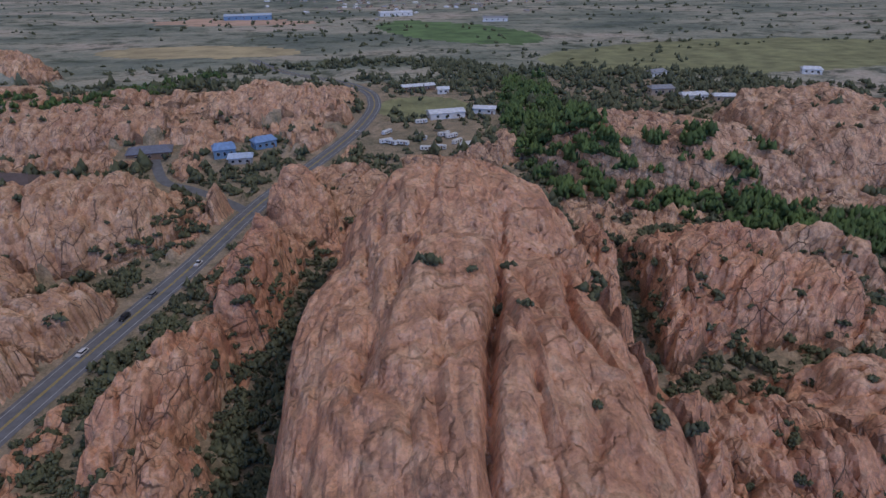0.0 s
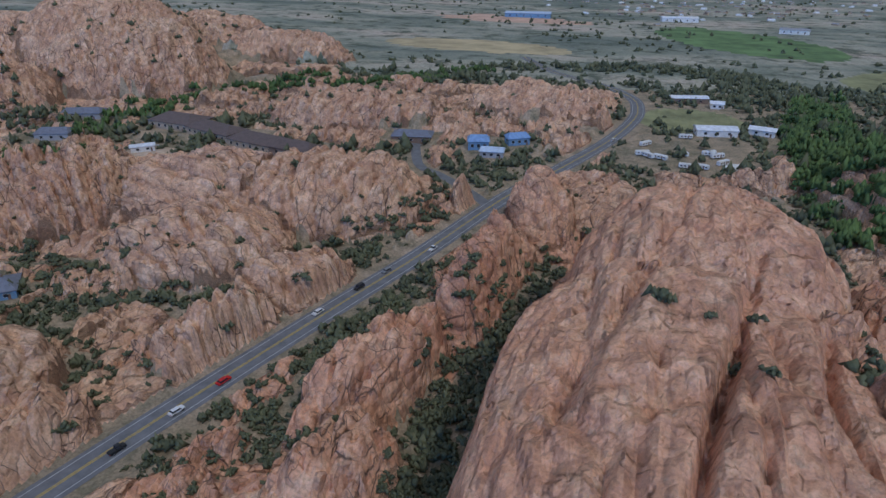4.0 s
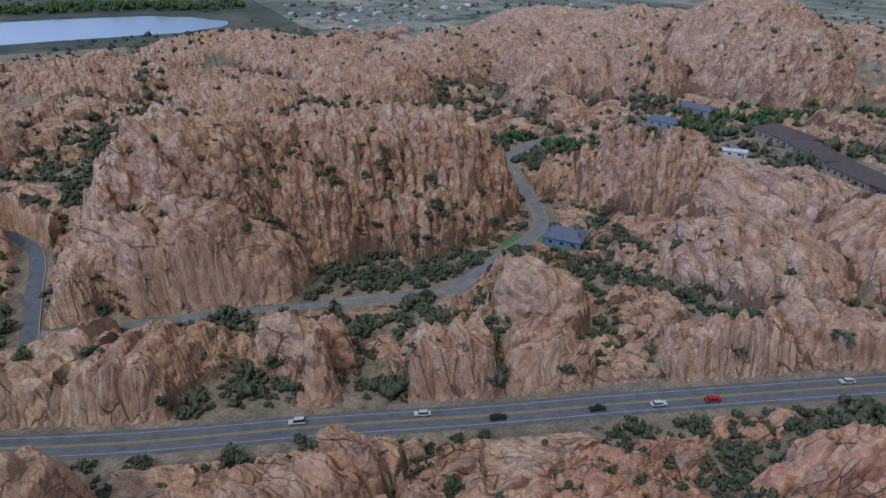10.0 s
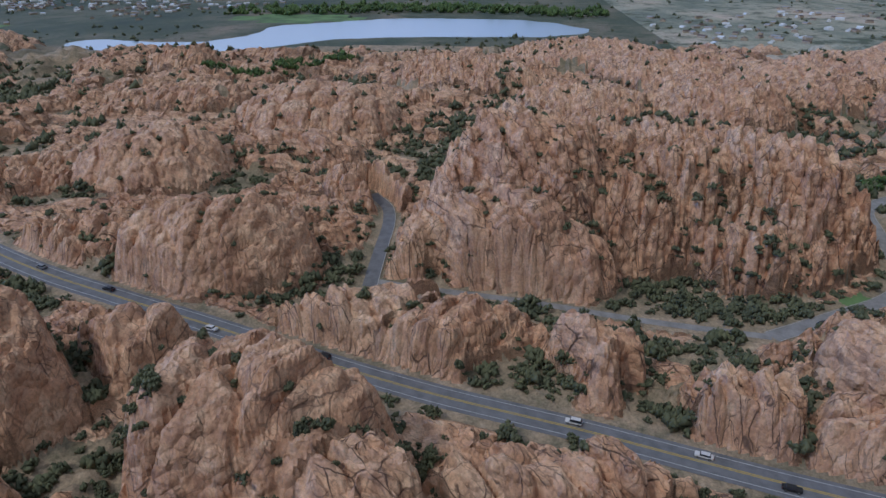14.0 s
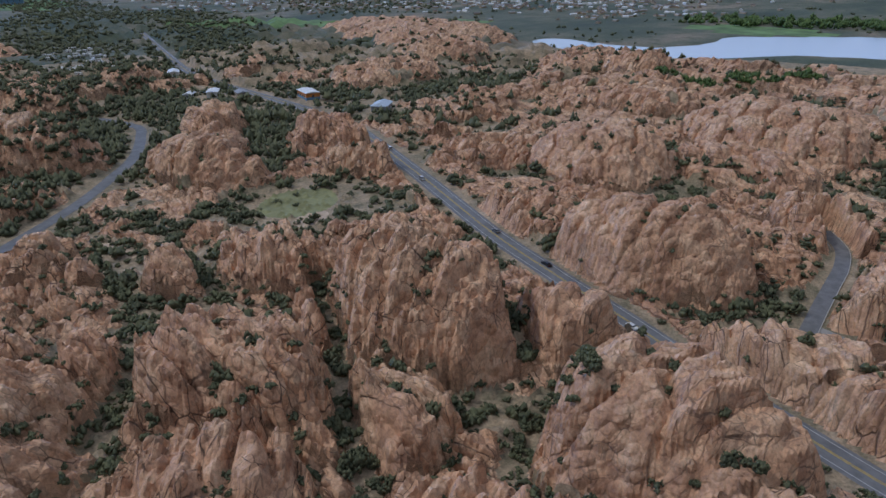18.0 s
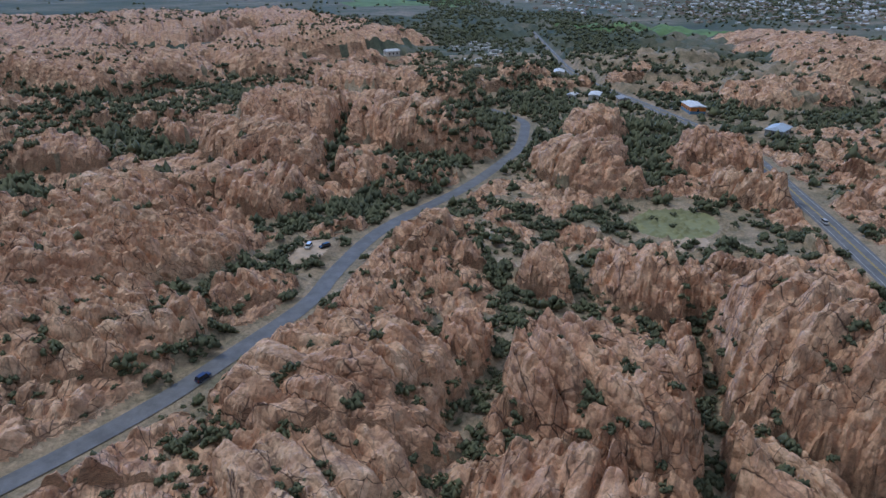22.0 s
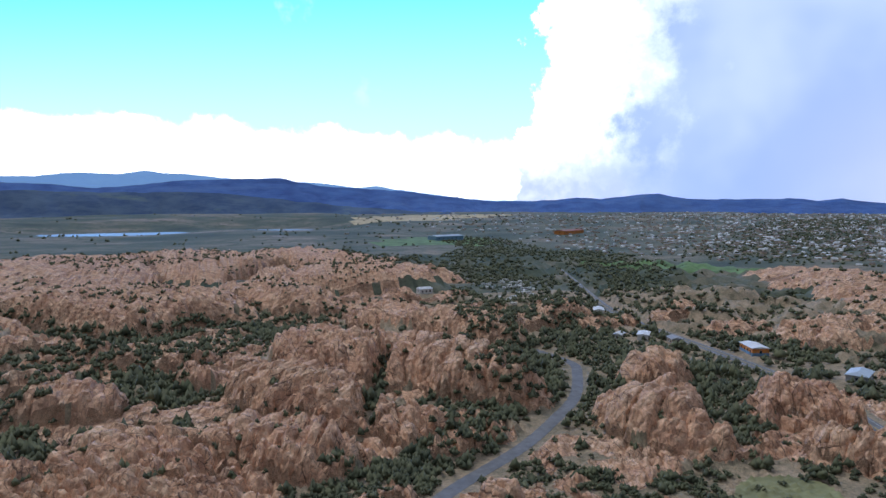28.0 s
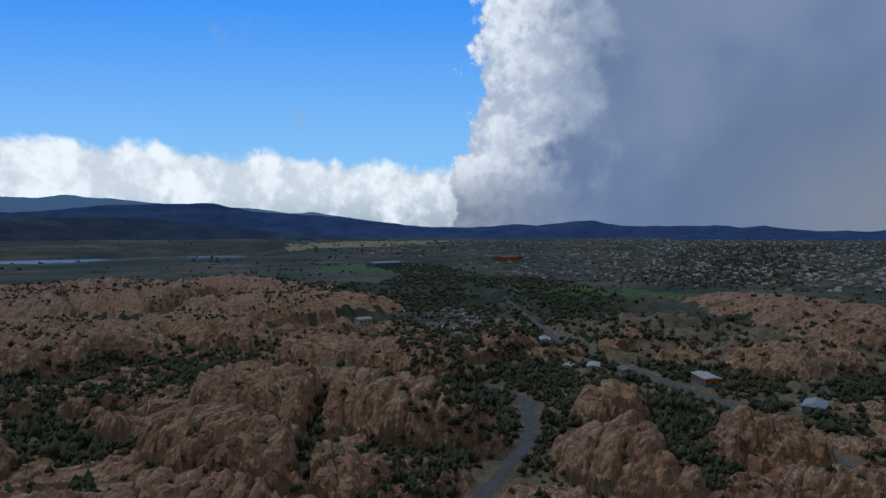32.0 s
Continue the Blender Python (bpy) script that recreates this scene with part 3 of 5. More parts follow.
rock(-25, -742, 44, 87, 30, 36, 0.55, -48, 12, 1.0)
rock(-149, -864, 111, 80, -10, 40, 0.6, -20, 12, 1.0)
rock(-474, -628, 32, 28, 0, 27, 0.5, -28, 9, 1.0)
rock(-428, -447, 62, 43, 15, 28, 0.5, 22, 10, 1.0)
rock(-574, -511, 70, 52, 15, 30, 0.5, -36, 10, 1.0)
rock(-622, -602, 58, 42, 15, 30, 0.5, -48, 10, 1.0)
rock(-605, -350, 65, 43, 15, 25, 0.5, 38, 10, 1.0)
rock(-372, -304, 38, 24, 15, 24, 0.5, 30, 9, 1.0)
rock(-243, -577, 19, 17, 0, 28, 0.5, -28, 8, 1.0)
rock(-700, -715, 100, 70, 120, 30, 0.7, 38, 12, 1.1)
rock(-690, -640, 120, 80, 110, 31, 0.7, -20, 12, 1.1)


# lakes: line of the basin, half width, water level
LAKES = [([(-800, -500), (-775, -430), (-790, -340), (-860, -290), (-960, -240), (-1010, -120), (-1000, 0), (-990, 60)], (22, 30, 34, 50, 85, 105, 95, 50), 7.2),
         ([(500, -2400), (330, -2370), (170, -2450)], (40, 105, 40), 15.0),
         ([(-50, -2560), (-220, -2490)], (50, 90), 15.0)]


def lake_depth(x, y):
    """How far inside a lake's outline a place lies, in metres; below zero outside."""
    d = np.full(x.shape, -400.0)
    for line, half, _ in LAKES:
        for (ax, ay), (bx, by), ha, hb in zip(line[:-1], line[1:], half[:-1], half[1:]):
            l2 = (bx - ax) ** 2 + (by - ay) ** 2
            s = np.clip(((x - ax) * (bx - ax) + (y - ay) * (by - ay)) / l2, 0, 1)
            d = np.maximum(d, ha + (hb - ha) * s - np.hypot(x - ax - s * (bx - ax), y - ay - s * (by - ay)))
    return d + 34 * fbm(x / 70, y / 70, 63, 4) * (d > -120)


# open ground where no outcrops stand: place, half sizes
CLEAR = [(41, 485, 60, 70), (-61, 340, 40, 40), (-194, 331, 60, 30), (-308, 224, 40, 30), (-344, 199, 30, 40), (61, 266, 24, 70), (191, 235, 90, 26),
         (-166, -243, 40, 40), (-350, -17, 30, 22), (-371, -6, 60, 40), (-266, -438, 110, 90), (-139, -439, 50, 120), (-448, -367, 80, 40),
         (334, 492, 200, 140), (-319, 664, 400, 90), (-216, 395, 50, 20), (-63, -308, 30, 30), (-215, 64, 14, 60), (102, 452, 60, 120), (-8, -271, 19, 15), (-86, -248, 8, 34)]


def rocky(x, y):
    """1 where outcrops stand, 0 on open ground."""
    m = 1 - smooth(490, 560, y - 150 * smooth(220, 300, -x))
    m = m * smooth(-1400, -1150, y) * smooth(-800, -700, x + 60 * (y > 180)) * (1 - smooth(380, 480, x)) * (1 - smooth(-60, -20, lake_depth(x, y)))
    for cx, cy, a, b in CLEAR:
        m = m * smooth(0.7, 1.25, ((x - cx) / a) ** 2 + ((y - cy) / b) ** 2)
    return m


# land of another look: name, label, material, place, half sizes, turn
ZONES = [("meadow", "green irrigated meadow on the plain", "GRASS", 110, 970, 185, 85, -67), ("meadow", "wide olive green meadow beside the creek trees", "GRASS_DRY", 390, 680, 230, 120, 10),
         ("field", "golden dry grass field on the plain", "STRAW", -200, 795, 120, 55, -12), ("field", "bare pinkish earth field on the plain", "EARTH", -235, 1180, 150, 60, -15),
         ("field", "dry grass lot beside the highway", "GRASS_DRY", 32, 476, 35, 33, 0), ("meadow", "bright green pasture before the town", "GRASS", -770, -900, 270, 75, 145),
         ("lawn", "olive grass field among junipers", "GRASS_DRY", -165, -250, 21, 17, 20), ("sand_patch", "bare sandy patch beside the grass", "SAND", -156, -229, 10, 6, 20),
         ("lawn", "mown grass strip beside the street", "GRASS", -224, 140, 6, 16, -35), ("lawn", "green lawn behind the street bend", "GRASS", -322, 212, 9, 14, 20),
         ("gravel_lot", "pale gravel parking place beside the road", "SAND", -6, -269, 14, 10, 30), ("lawn", "green clearing in the side valley", "GRASS", -322, -48, 20, 10, 60),
         ("meadow", "green lakeshore meadow", "GRASS", -1110, -330, 60, 110, 0), ("sand_patch", "sandy path through the scrub", "SAND", -86, -262, 5, 13, 20),
         ("sand_patch", "sandy track between the outcrops", "SAND", -84, -222, 3, 22, 8), ("gravel_lot", "grey parking lot of the long building", "SAND", -268, 312, 15, 10, 30),
         ("field", "tan dry hillside", "STRAW", -900, -2900, 500, 200, 30), ("meadow", "dark green parkland", "GRASS", -500, -1700, 200, 120, 30)]


# levelled ground under buildings: place and half size
PADS = [(-262, 357, 42, 14), (-203, 339, 32, 13), (-273, 313, 12, 9), (-341, 319, 14, 11), (-360, 363, 17, 11), (-212, 158, 11, 10), (-88, 373, 11, 10), (-68, 388, 12, 10),
        (-77, 361, 10, 8), (-184, 331, 17, 11), (-132, 383, 16, 11), (90, 353, 9, 8), (46, 441, 16, 10), (74, 449, 11, 8), (215, 486, 13, 10), (-318, -428, 13, 13),
        (-304, -602, 12, 10), (-275, -492, 12, 10), (-286, -470, 10, 10), (-323, -353, 13, 11), (-183, -754, 12, 10), (-14, -271, 9, 8), (28, 395, 36, 34), (-290, -745, 60, 80)]


def axis(lo, hi, dense_lo, dense_hi, step, grow):
    """Grid lines, close together between dense_lo and dense_hi and wider apart outside."""
    def run(length):
        out, p = [], 0.0
        while p < length:
            p += step + grow * min(p, 380) + 0.06 * max(0, p - 380)
            out.append(p)
        return np.array(out)

    return np.concatenate([dense_lo - run(dense_lo - lo)[::-1], np.arange(dense_lo, dense_hi, step), dense_hi + np.concatenate([[0], run(hi - dense_hi)])])


XS = axis(-4700, 4700, -272, 125, STEP, 0.016)
YS = axis(-4700, 4700, -300, 290, STEP, 0.016)
GX, GY = np.meshgrid(XS, YS)


# brushy gullies between the rocks
DOME_GULLIES = [[(-35, 117), (-36, 150), (-31, 197), (-27, 235)], [(90, 242), (84, 185), (68, 129), (59, 107)], [(132, 195), (161, 200), (173, 182)], [(88, 141), (111, 155), (146, 146)], [(-88, 126), (-76, 145), (-63, 174), (-56, 224)],
                [(-80, 116), (-82, 145), (-78, 176), (-73, 210)]]
WEST_GULLIES = [[(-221, -19), (-204, -2), (-200, 19), (-184, 56), (-174, 80)], [(-231, 81), (-200, 87), (-220, 119)], [(-188, 150), (-172, 166)], [(-160, 1), (-168, 15), (-155, 27)], [(-155, 46), (-146, 57)], [(-190, -64), (-212, -51)],
                [(-343, -136), (-334, -99)], [(-285, -30), (-290, -5), (-330, 20)], [(-300, 60), (-305, 90)]]
SOUTH_GULLIES = [[(-64, -98), (-80, -126), (-97, -146), (-114, -176)], [(-91, -79), (-109, -83), (-130, -85), (-159, -74)], [(-138, -204), (-155, -172), (-172, -141)], [(-155, -274), (-106, -258), (-91, -201), (-80, -172)],
                 [(-78, -257), (-66, -207), (-44, -171), (-28, -157)], [(-149, -120), (-132, -102)], [(-5, -297), (-43, -326), (-83, -352)], [(-118, -520), (-77, -474), (-50, -410), (-36, -362)]]
FAR_GULLIES = [[(202, -692), (103, -590), (24, -632), (-41, -562)], [(130, -453), (76, -482), (46, -435)], [(125, -405), (87, -350)], [(8, -890), (-68, -1067)], [(-265, -410), (-186, -300)]]


# long open cracks of the great dome: line, depth
FISSURES = [([(24, 124), (23, 118), (20, 106), (18, 95), (16, 84), (14, 72), (13, 60)], 6.5), ([(2, 128), (-2, 116), (-5, 104), (-7, 92)], 2.4), ([(9, 112), (10, 101), (7, 88), (7, 76)], 2.2), ([(42, 134), (39, 112), (40, 92)], 4.0), ([(32, 100), (34, 86), (31, 72)], 2.0), ([(12, 160), (4, 142), (-4, 132)], 2.2), ([(30, 152), (27, 136), (24, 124)], 2.6)]


def gully(x, y):
    """1 along the middle of the gullies, 0 away from them."""
    d = np.full(x.shape, 99.0)
    for lines, wide in ((DOME_GULLIES, 7.5), (WEST_GULLIES, 6.5), (SOUTH_GULLIES, 5.0), (FAR_GULLIES, 14)):
        for line in lines:
            d = np.minimum(d, away(curve_points(line, 9.0), x, y) / wide)
    return 1 - smooth(0.35, 1.5, d + 0.5 * fbm(x / 9, y / 9, 55, 2))


def at_grid(values, x, y):
    """Values on the grid, read between its lines."""
    j = np.clip(np.searchsorted(XS, x) - 1, 0, len(XS) - 2)
    i = np.clip(np.searchsorted(YS, y) - 1, 0, len(YS) - 2)
    fx, fy = np.clip((x - XS[j]) / (XS[j + 1] - XS[j]), 0, 1), np.clip((y - YS[i]) / (YS[i + 1] - YS[i]), 0, 1)
    return (values[i, j] * (1 - fx) + values[i, j + 1] * fx) * (1 - fy) + (values[i + 1, j] * (1 - fx) + values[i + 1, j + 1] * fx) * fy


def terrain(x, y):
    """Height of the land, the number of the rock that owns each place (-1: soil), and the joint mask."""
    b = base(x, y)
    hills = 3.0 * fbm(x / 60, y / 60, 3, 3) + 9 * smooth(900, 2600, np.hypot(x, y)) * 0.6 * fbm(x / 400, y / 400, 8, 3)
    gap = road_gap(x, y)
    soil = b + hills * smooth(2, 25, gap)
    reach = np.hypot(x, y)
    soil = soil + 48 * smooth(1300, 3300, reach) * smooth(0.2, 0.75, (-0.62 * x - 0.78 * y) / np.maximum(reach, 1))
    basin = lake_depth(x, y)
    soil = soil + (b - soil) * smooth(-300, -30, basin) - 6 * smooth(-25, 45, basin)
    best = np.zeros(x.shape)
    owner = np.full(x.shape, -1)
    wx = x + 9 * fbm(x / 26, y / 26, 21, 4)
    wy = y + 9 * fbm(x / 26, y / 26, 31, 4)
    for k, (cx, cy, rx, ry, turn, top, full, jt, size, depth, lng) in enumerate(ROCKS):
        rise = top - float(base(np.array(cx), np.array(cy)))
        reach = 1.2 * max(rx, ry) + 8
        j0, j1 = np.searchsorted(XS, (cx - reach, cx + reach))
        i0, i1 = np.searchsorted(YS, (cy - reach, cy + reach))
        part = (slice(i0, i1), slice(j0, j1))
        dx, dy = wx[part] - cx, wy[part] - cy
        c, s = math.cos(turn), math.sin(turn)
        q = np.abs((dx * c + dy * s) / (1.06 * rx)) ** 2.3 + np.abs((-dx * s + dy * c) / (1.06 * ry)) ** 2.3
        w = np.clip(1.06 - q, 0, 1)
        h = rise * w ** full * np.sqrt(np.minimum(1, w / 0.45))
        old = best[part]
        win = h > old
        both = np.maximum(h, old) + 0.0
        best[part] = both
        own = owner[part]
        own[win & (h > 2.6)] = k
        owner[part] = own
    # the lesser outcrops: rounded lumps at three sizes, rising out of the soil
    a1, a2, ca = cells(wx / 33, wy / 27, 101)
    b1, b2, cb = cells(wx / 12.5 + 3, wy / 11 + 5, 107)
    d1, d2, cd = cells(x / 5.2 + 0.6 * fbm(x / 6, y / 6, 3, 2), y / 4.6, 113)
    lump_b = cb * np.sqrt(np.clip(1 - (b1 / 0.72) ** 2, 0, 1))
    lump_d = cd * np.sqrt(np.clip(1 - (d1 / 0.68) ** 2, 0, 1))
    swell = (0.3 + 0.9 * ca) * np.sqrt(np.clip(1 - (a1 / 0.85) ** 2, 0, 1))
    far = smooth(330, 520, np.hypot(x + 50, y + 20))
    low = ((9 + 7 * far) * swell + 5.0 * lump_b + 1.7 * lump_d - 8.1 - 1.2 * far) * rocky(x, y)
    shelf = (2.4 + 6 * fbm(x / 30, y / 30, 57, 3) + 1.5 * lump_b) * smooth(0.38, 0.54, vnoise(x / 26, y / 26, 59)) * rocky(x, y)
    low = np.maximum(np.where(low > 0, low, 0), np.maximum(shelf, 0)) * smooth(0.5, 6, gap)
    dip = 1 - 0.93 * gully(x, y)
    low, best = low * dip, best * dip
    owner = np.where(best < 2.6, -1, owner)
    keys, code = np.unique(ca, return_inverse=True)
    code = code.reshape(x.shape)
    win = low > best
    owner = np.where(win & (low > 1.3), len(ROCKS) + code, owner)
    best = np.maximum(low, best)
    turn_low = np.radians(60 + 50 * keys)
    table = np.concatenate([np.array([(r[7], r[8], r[9], r[10]) for r in ROCKS]), np.column_stack([turn_low, 5.0 + 3.5 * keys, 0.75 + 0.45 * keys, 1.7 + 0 * keys]), [(1.4, 5.0, 0.7, 1.6)]])
    jt, size, depth, lng = np.moveaxis(table[owner], -1, 0)
    ca, sa = np.cos(jt), np.sin(jt)
    px = x + 2.2 * fbm(x / 14, y / 14, 41, 3)
    py = y + 2.2 * fbm(x / 14, y / 14, 47, 3)
    u, v = (px * ca + py * sa) / (size * lng), (-px * sa + py * ca) / size
    f1, f2, cell, su, sv = cells(u, v, 11, True)
    w1 = (f2 - f1) * size
    g1, g2, cell2, tu, tv = cells(u * 2.1 + 7.3, v * 2.4 + 1.7, 23, True)
    w2 = (g2 - g1) * size / 2.4
    k1, k2, cell3 = cells(u * lng * size / 3.1, v * size / 2.6, 29)
    w3 = (k2 - k1) * 2.8
    lift = np.clip(best / 3 - 0.25, 0, 1)
    gx, gy = np.gradient(XS), np.gradient(YS)
    coarse = np.maximum(gx[None, :], gy[:, None])
    clean = np.clip(size / (3.6 * coarse) - 0.2, 0, 1)
    clean2 = np.clip(size / (7 * coarse) - 0.2, 0, 1)
    clean3 = np.clip(2.3 - coarse, 0, 1)
    # sheeting: the rock stands in uneven ledges
    step = 4.0 + 5 * vnoise(x / 40, y / 40, 83)
    lev = (best + 7 * fbm(x / 18, y / 18, 85, 3)) / step + 3 * cell
    ledge = (np.floor(lev) + smooth(0.0, 0.35, lev - np.floor(lev)) - lev) * step * 0.62 * lift
    # jointed blocks: uneven tops, rounded shoulders, narrow clefts between
    open_joint = smooth(0.25, 0.6, vnoise(x / 16, y / 16, 87))
    def level(cu, cv):
        """Height of the rock's hull at the middle of each block, so that blocks step down the slopes."""
        ax, ay = cu * size * lng, cv * size
        return at_grid(best, ax * ca - ay * sa - (px - x), ax * sa + ay * ca - (py - y)) - best

    stair1 = np.clip(level(su, sv), -8, 8) * np.minimum(w1 / 1.2, 1)
    stair2 = np.clip(level((tu - 7.3) / 2.1, (tv - 1.7) / 2.4), -5, 5) * np.minimum(w2 / 1.1, 1)
    blocks = 0.26 * size * (np.sqrt(np.clip(w1 / (0.55 * size), 0.002, 1)) - 0.75) + 0.24 * size * (cell - 0.5) * np.minimum(w1 / 1.3, 1) + 0.55 * stair1
    knobs = 0.15 * size * (np.sqrt(np.clip(w2 / (0.24 * size), 0.002, 1)) - 0.75) + 0.22 * size * (cell2 - 0.5) * np.minimum(w2 / 1.2, 1) + 0.5 * stair2
    knobs = knobs * (0.25 + 0.75 * smooth(0.35, 0.6, vnoise(x / 25 + 9, y / 25, 93)))
    small = (1.1 * (1 - np.exp(-w3 / 0.7)) + 1.5 * (cell3 - 0.5) * np.minimum(w3 / 1.0, 1) - 0.8) * (0.25 + 0.75 * smooth(0.35, 0.6, vnoise(x / 22, y / 22, 89))) * clean3
    cleft = -(1.2 + 0.20 * size) * np.clip(0.3 + depth, 0.5, 1.9) * np.exp(-(w1 / 1.6) ** 2) * clean * (0.3 + 0.7 * open_joint)
    cleft = cleft - 1.5 * np.clip(depth, 0, 1.5) * np.exp(-(w2 / 1.2) ** 2) * clean2 * smooth(0.4, 0.6, vnoise(x / 19 + 3, y / 19, 88))
    rough = (2.4 * lump_b + 1.5 * lump_d) * (np.clip(depth - 0.35, 0, 1) + 1.0 * far) * (owner < len(ROCKS)) + 1.1 * fbm(x / 5, y / 5, 61, 4) + 4.5 * fbm(x / 17, y / 17, 67, 3) + ledge * np.clip(depth, 0.5, 1)
    z = soil + best + lift * (depth * (blocks * clean + knobs * clean2) + cleft + small * np.clip(1.3 * depth - 0.2, 0.3, 1.2) + rough)
    joints = np.stack([px * ca + py * sa, -px * sa + py * ca, z, np.clip(1.0 - 1.2 * depth, 0, 0.75)], -1)
    for line, deep in FISSURES:
        z = z - deep * np.exp(-(away(curve_points(line, 5.0), x, y) / 1.3) ** 2)
    # stones and rubble on the soil
    s1, s2, sc = cells(x / 3.4, y / 3.4, 71)
    stones = np.where(sc > 0.35, np.clip(0.45 - s1, 0, 1) * 5.5 * (sc - 0.15), 0) * smooth(0.34, 0.5, vnoise(x / 18, y / 18, 77))
    z = z + stones * (1 - lift) * smooth(1, 5, gap) * (1 - smooth(500, 800, np.hypot(x, y)))
    for px, py, pa, pb in PADS:
        q = np.maximum(np.abs(x - px) / pa, np.abs(y - py) / pb)
        flat = 1 - smooth(0.9, 1.35, q)
        z = z * (1 - flat) + (b + (2 if py > -700 else 6)) * flat
        owner = np.where(flat > 0.5, -1, owner)
    # level ground under the roads, with cut banks beside them
    keep = smooth(0.3, 5.0, gap)
    z = (b - 0.06) * (1 - keep) + z * keep
    owner = np.where(gap < 1.2, -1, owner)
    return z, owner, cell, joints


GZ, OWNER, CELL, JOINTS = terrain(GX, GY)
JOINTS = JOINTS.reshape(-1, 4).astype(np.float32)


def ground_z(x, y):
    """Height of the built land at a place."""
    return at_grid(GZ, np.asarray(x, float), np.asarray(y, float))


def mesh_from(name, verts, quads, materials, smooth_faces=True):
    """A mesh of four-sided (or three-sided) faces from arrays."""
    me = bpy.data.meshes.new(name)
    n = quads.shape[1]
    me.vertices.add(len(verts))
    me.vertices.foreach_set("co", np.ascontiguousarray(verts, np.float32).ravel())
    me.loops.add(quads.size)
    me.loops.foreach_set("vertex_index", np.ascontiguousarray(quads, np.int32).ravel())
    me.polygons.add(len(quads))
    me.polygons.foreach_set("loop_start", np.arange(0, quads.size, n, dtype=np.int32))
    me.polygons.foreach_set("use_smooth", np.full(len(quads), smooth_faces))
    for m in materials:
        me.materials.append(m)
    me.update(calc_edges=True)
    return me


def connected(key):
    """A number for each patch of neighbouring faces that share a key."""
    lab = np.arange(key.size)
    ids = lab.reshape(key.shape)
    a = np.concatenate([ids[1:][key[1:] == key[:-1]], ids[:, 1:][key[:, 1:] == key[:, :-1]]])
    b = np.concatenate([ids[:-1][key[1:] == key[:-1]], ids[:, :-1][key[:, 1:] == key[:, :-1]]])
    while len(a):
        hi, lo = np.maximum(a, b), np.minimum(a, b)
        order = np.argsort(-lo, kind="stable")
        lab[hi[order]] = lo[order]
        while True:
            up = lab[lab]
            if (up == lab).all():
                break
            lab = up
        a, b = lab[a], lab[b]
        differ = a != b
        a, b = a[differ], b[differ]
        if len(a):
            pair = np.unique(np.minimum(a, b) * key.size + np.maximum(a, b))
            a, b = pair // key.size, pair % key.size
    return lab.reshape(key.shape)


def absorb(lab, own, small):
    """Small patches take the number of a larger neighbour on the same rock."""
    tiny = small[lab]
    new_lab = lab.copy()
    for a, b in (((slice(1, None), slice(None)), (slice(None, -1), slice(None))), ((slice(None), slice(1, None)), (slice(None), slice(None, -1)))):
        for here, there in ((a, b), (b, a)):
            go = tiny[here] & ~tiny[there] & (own[here] == own[there])
            new_lab[here] = np.where(go, lab[there], new_lab[here])
    return new_lab


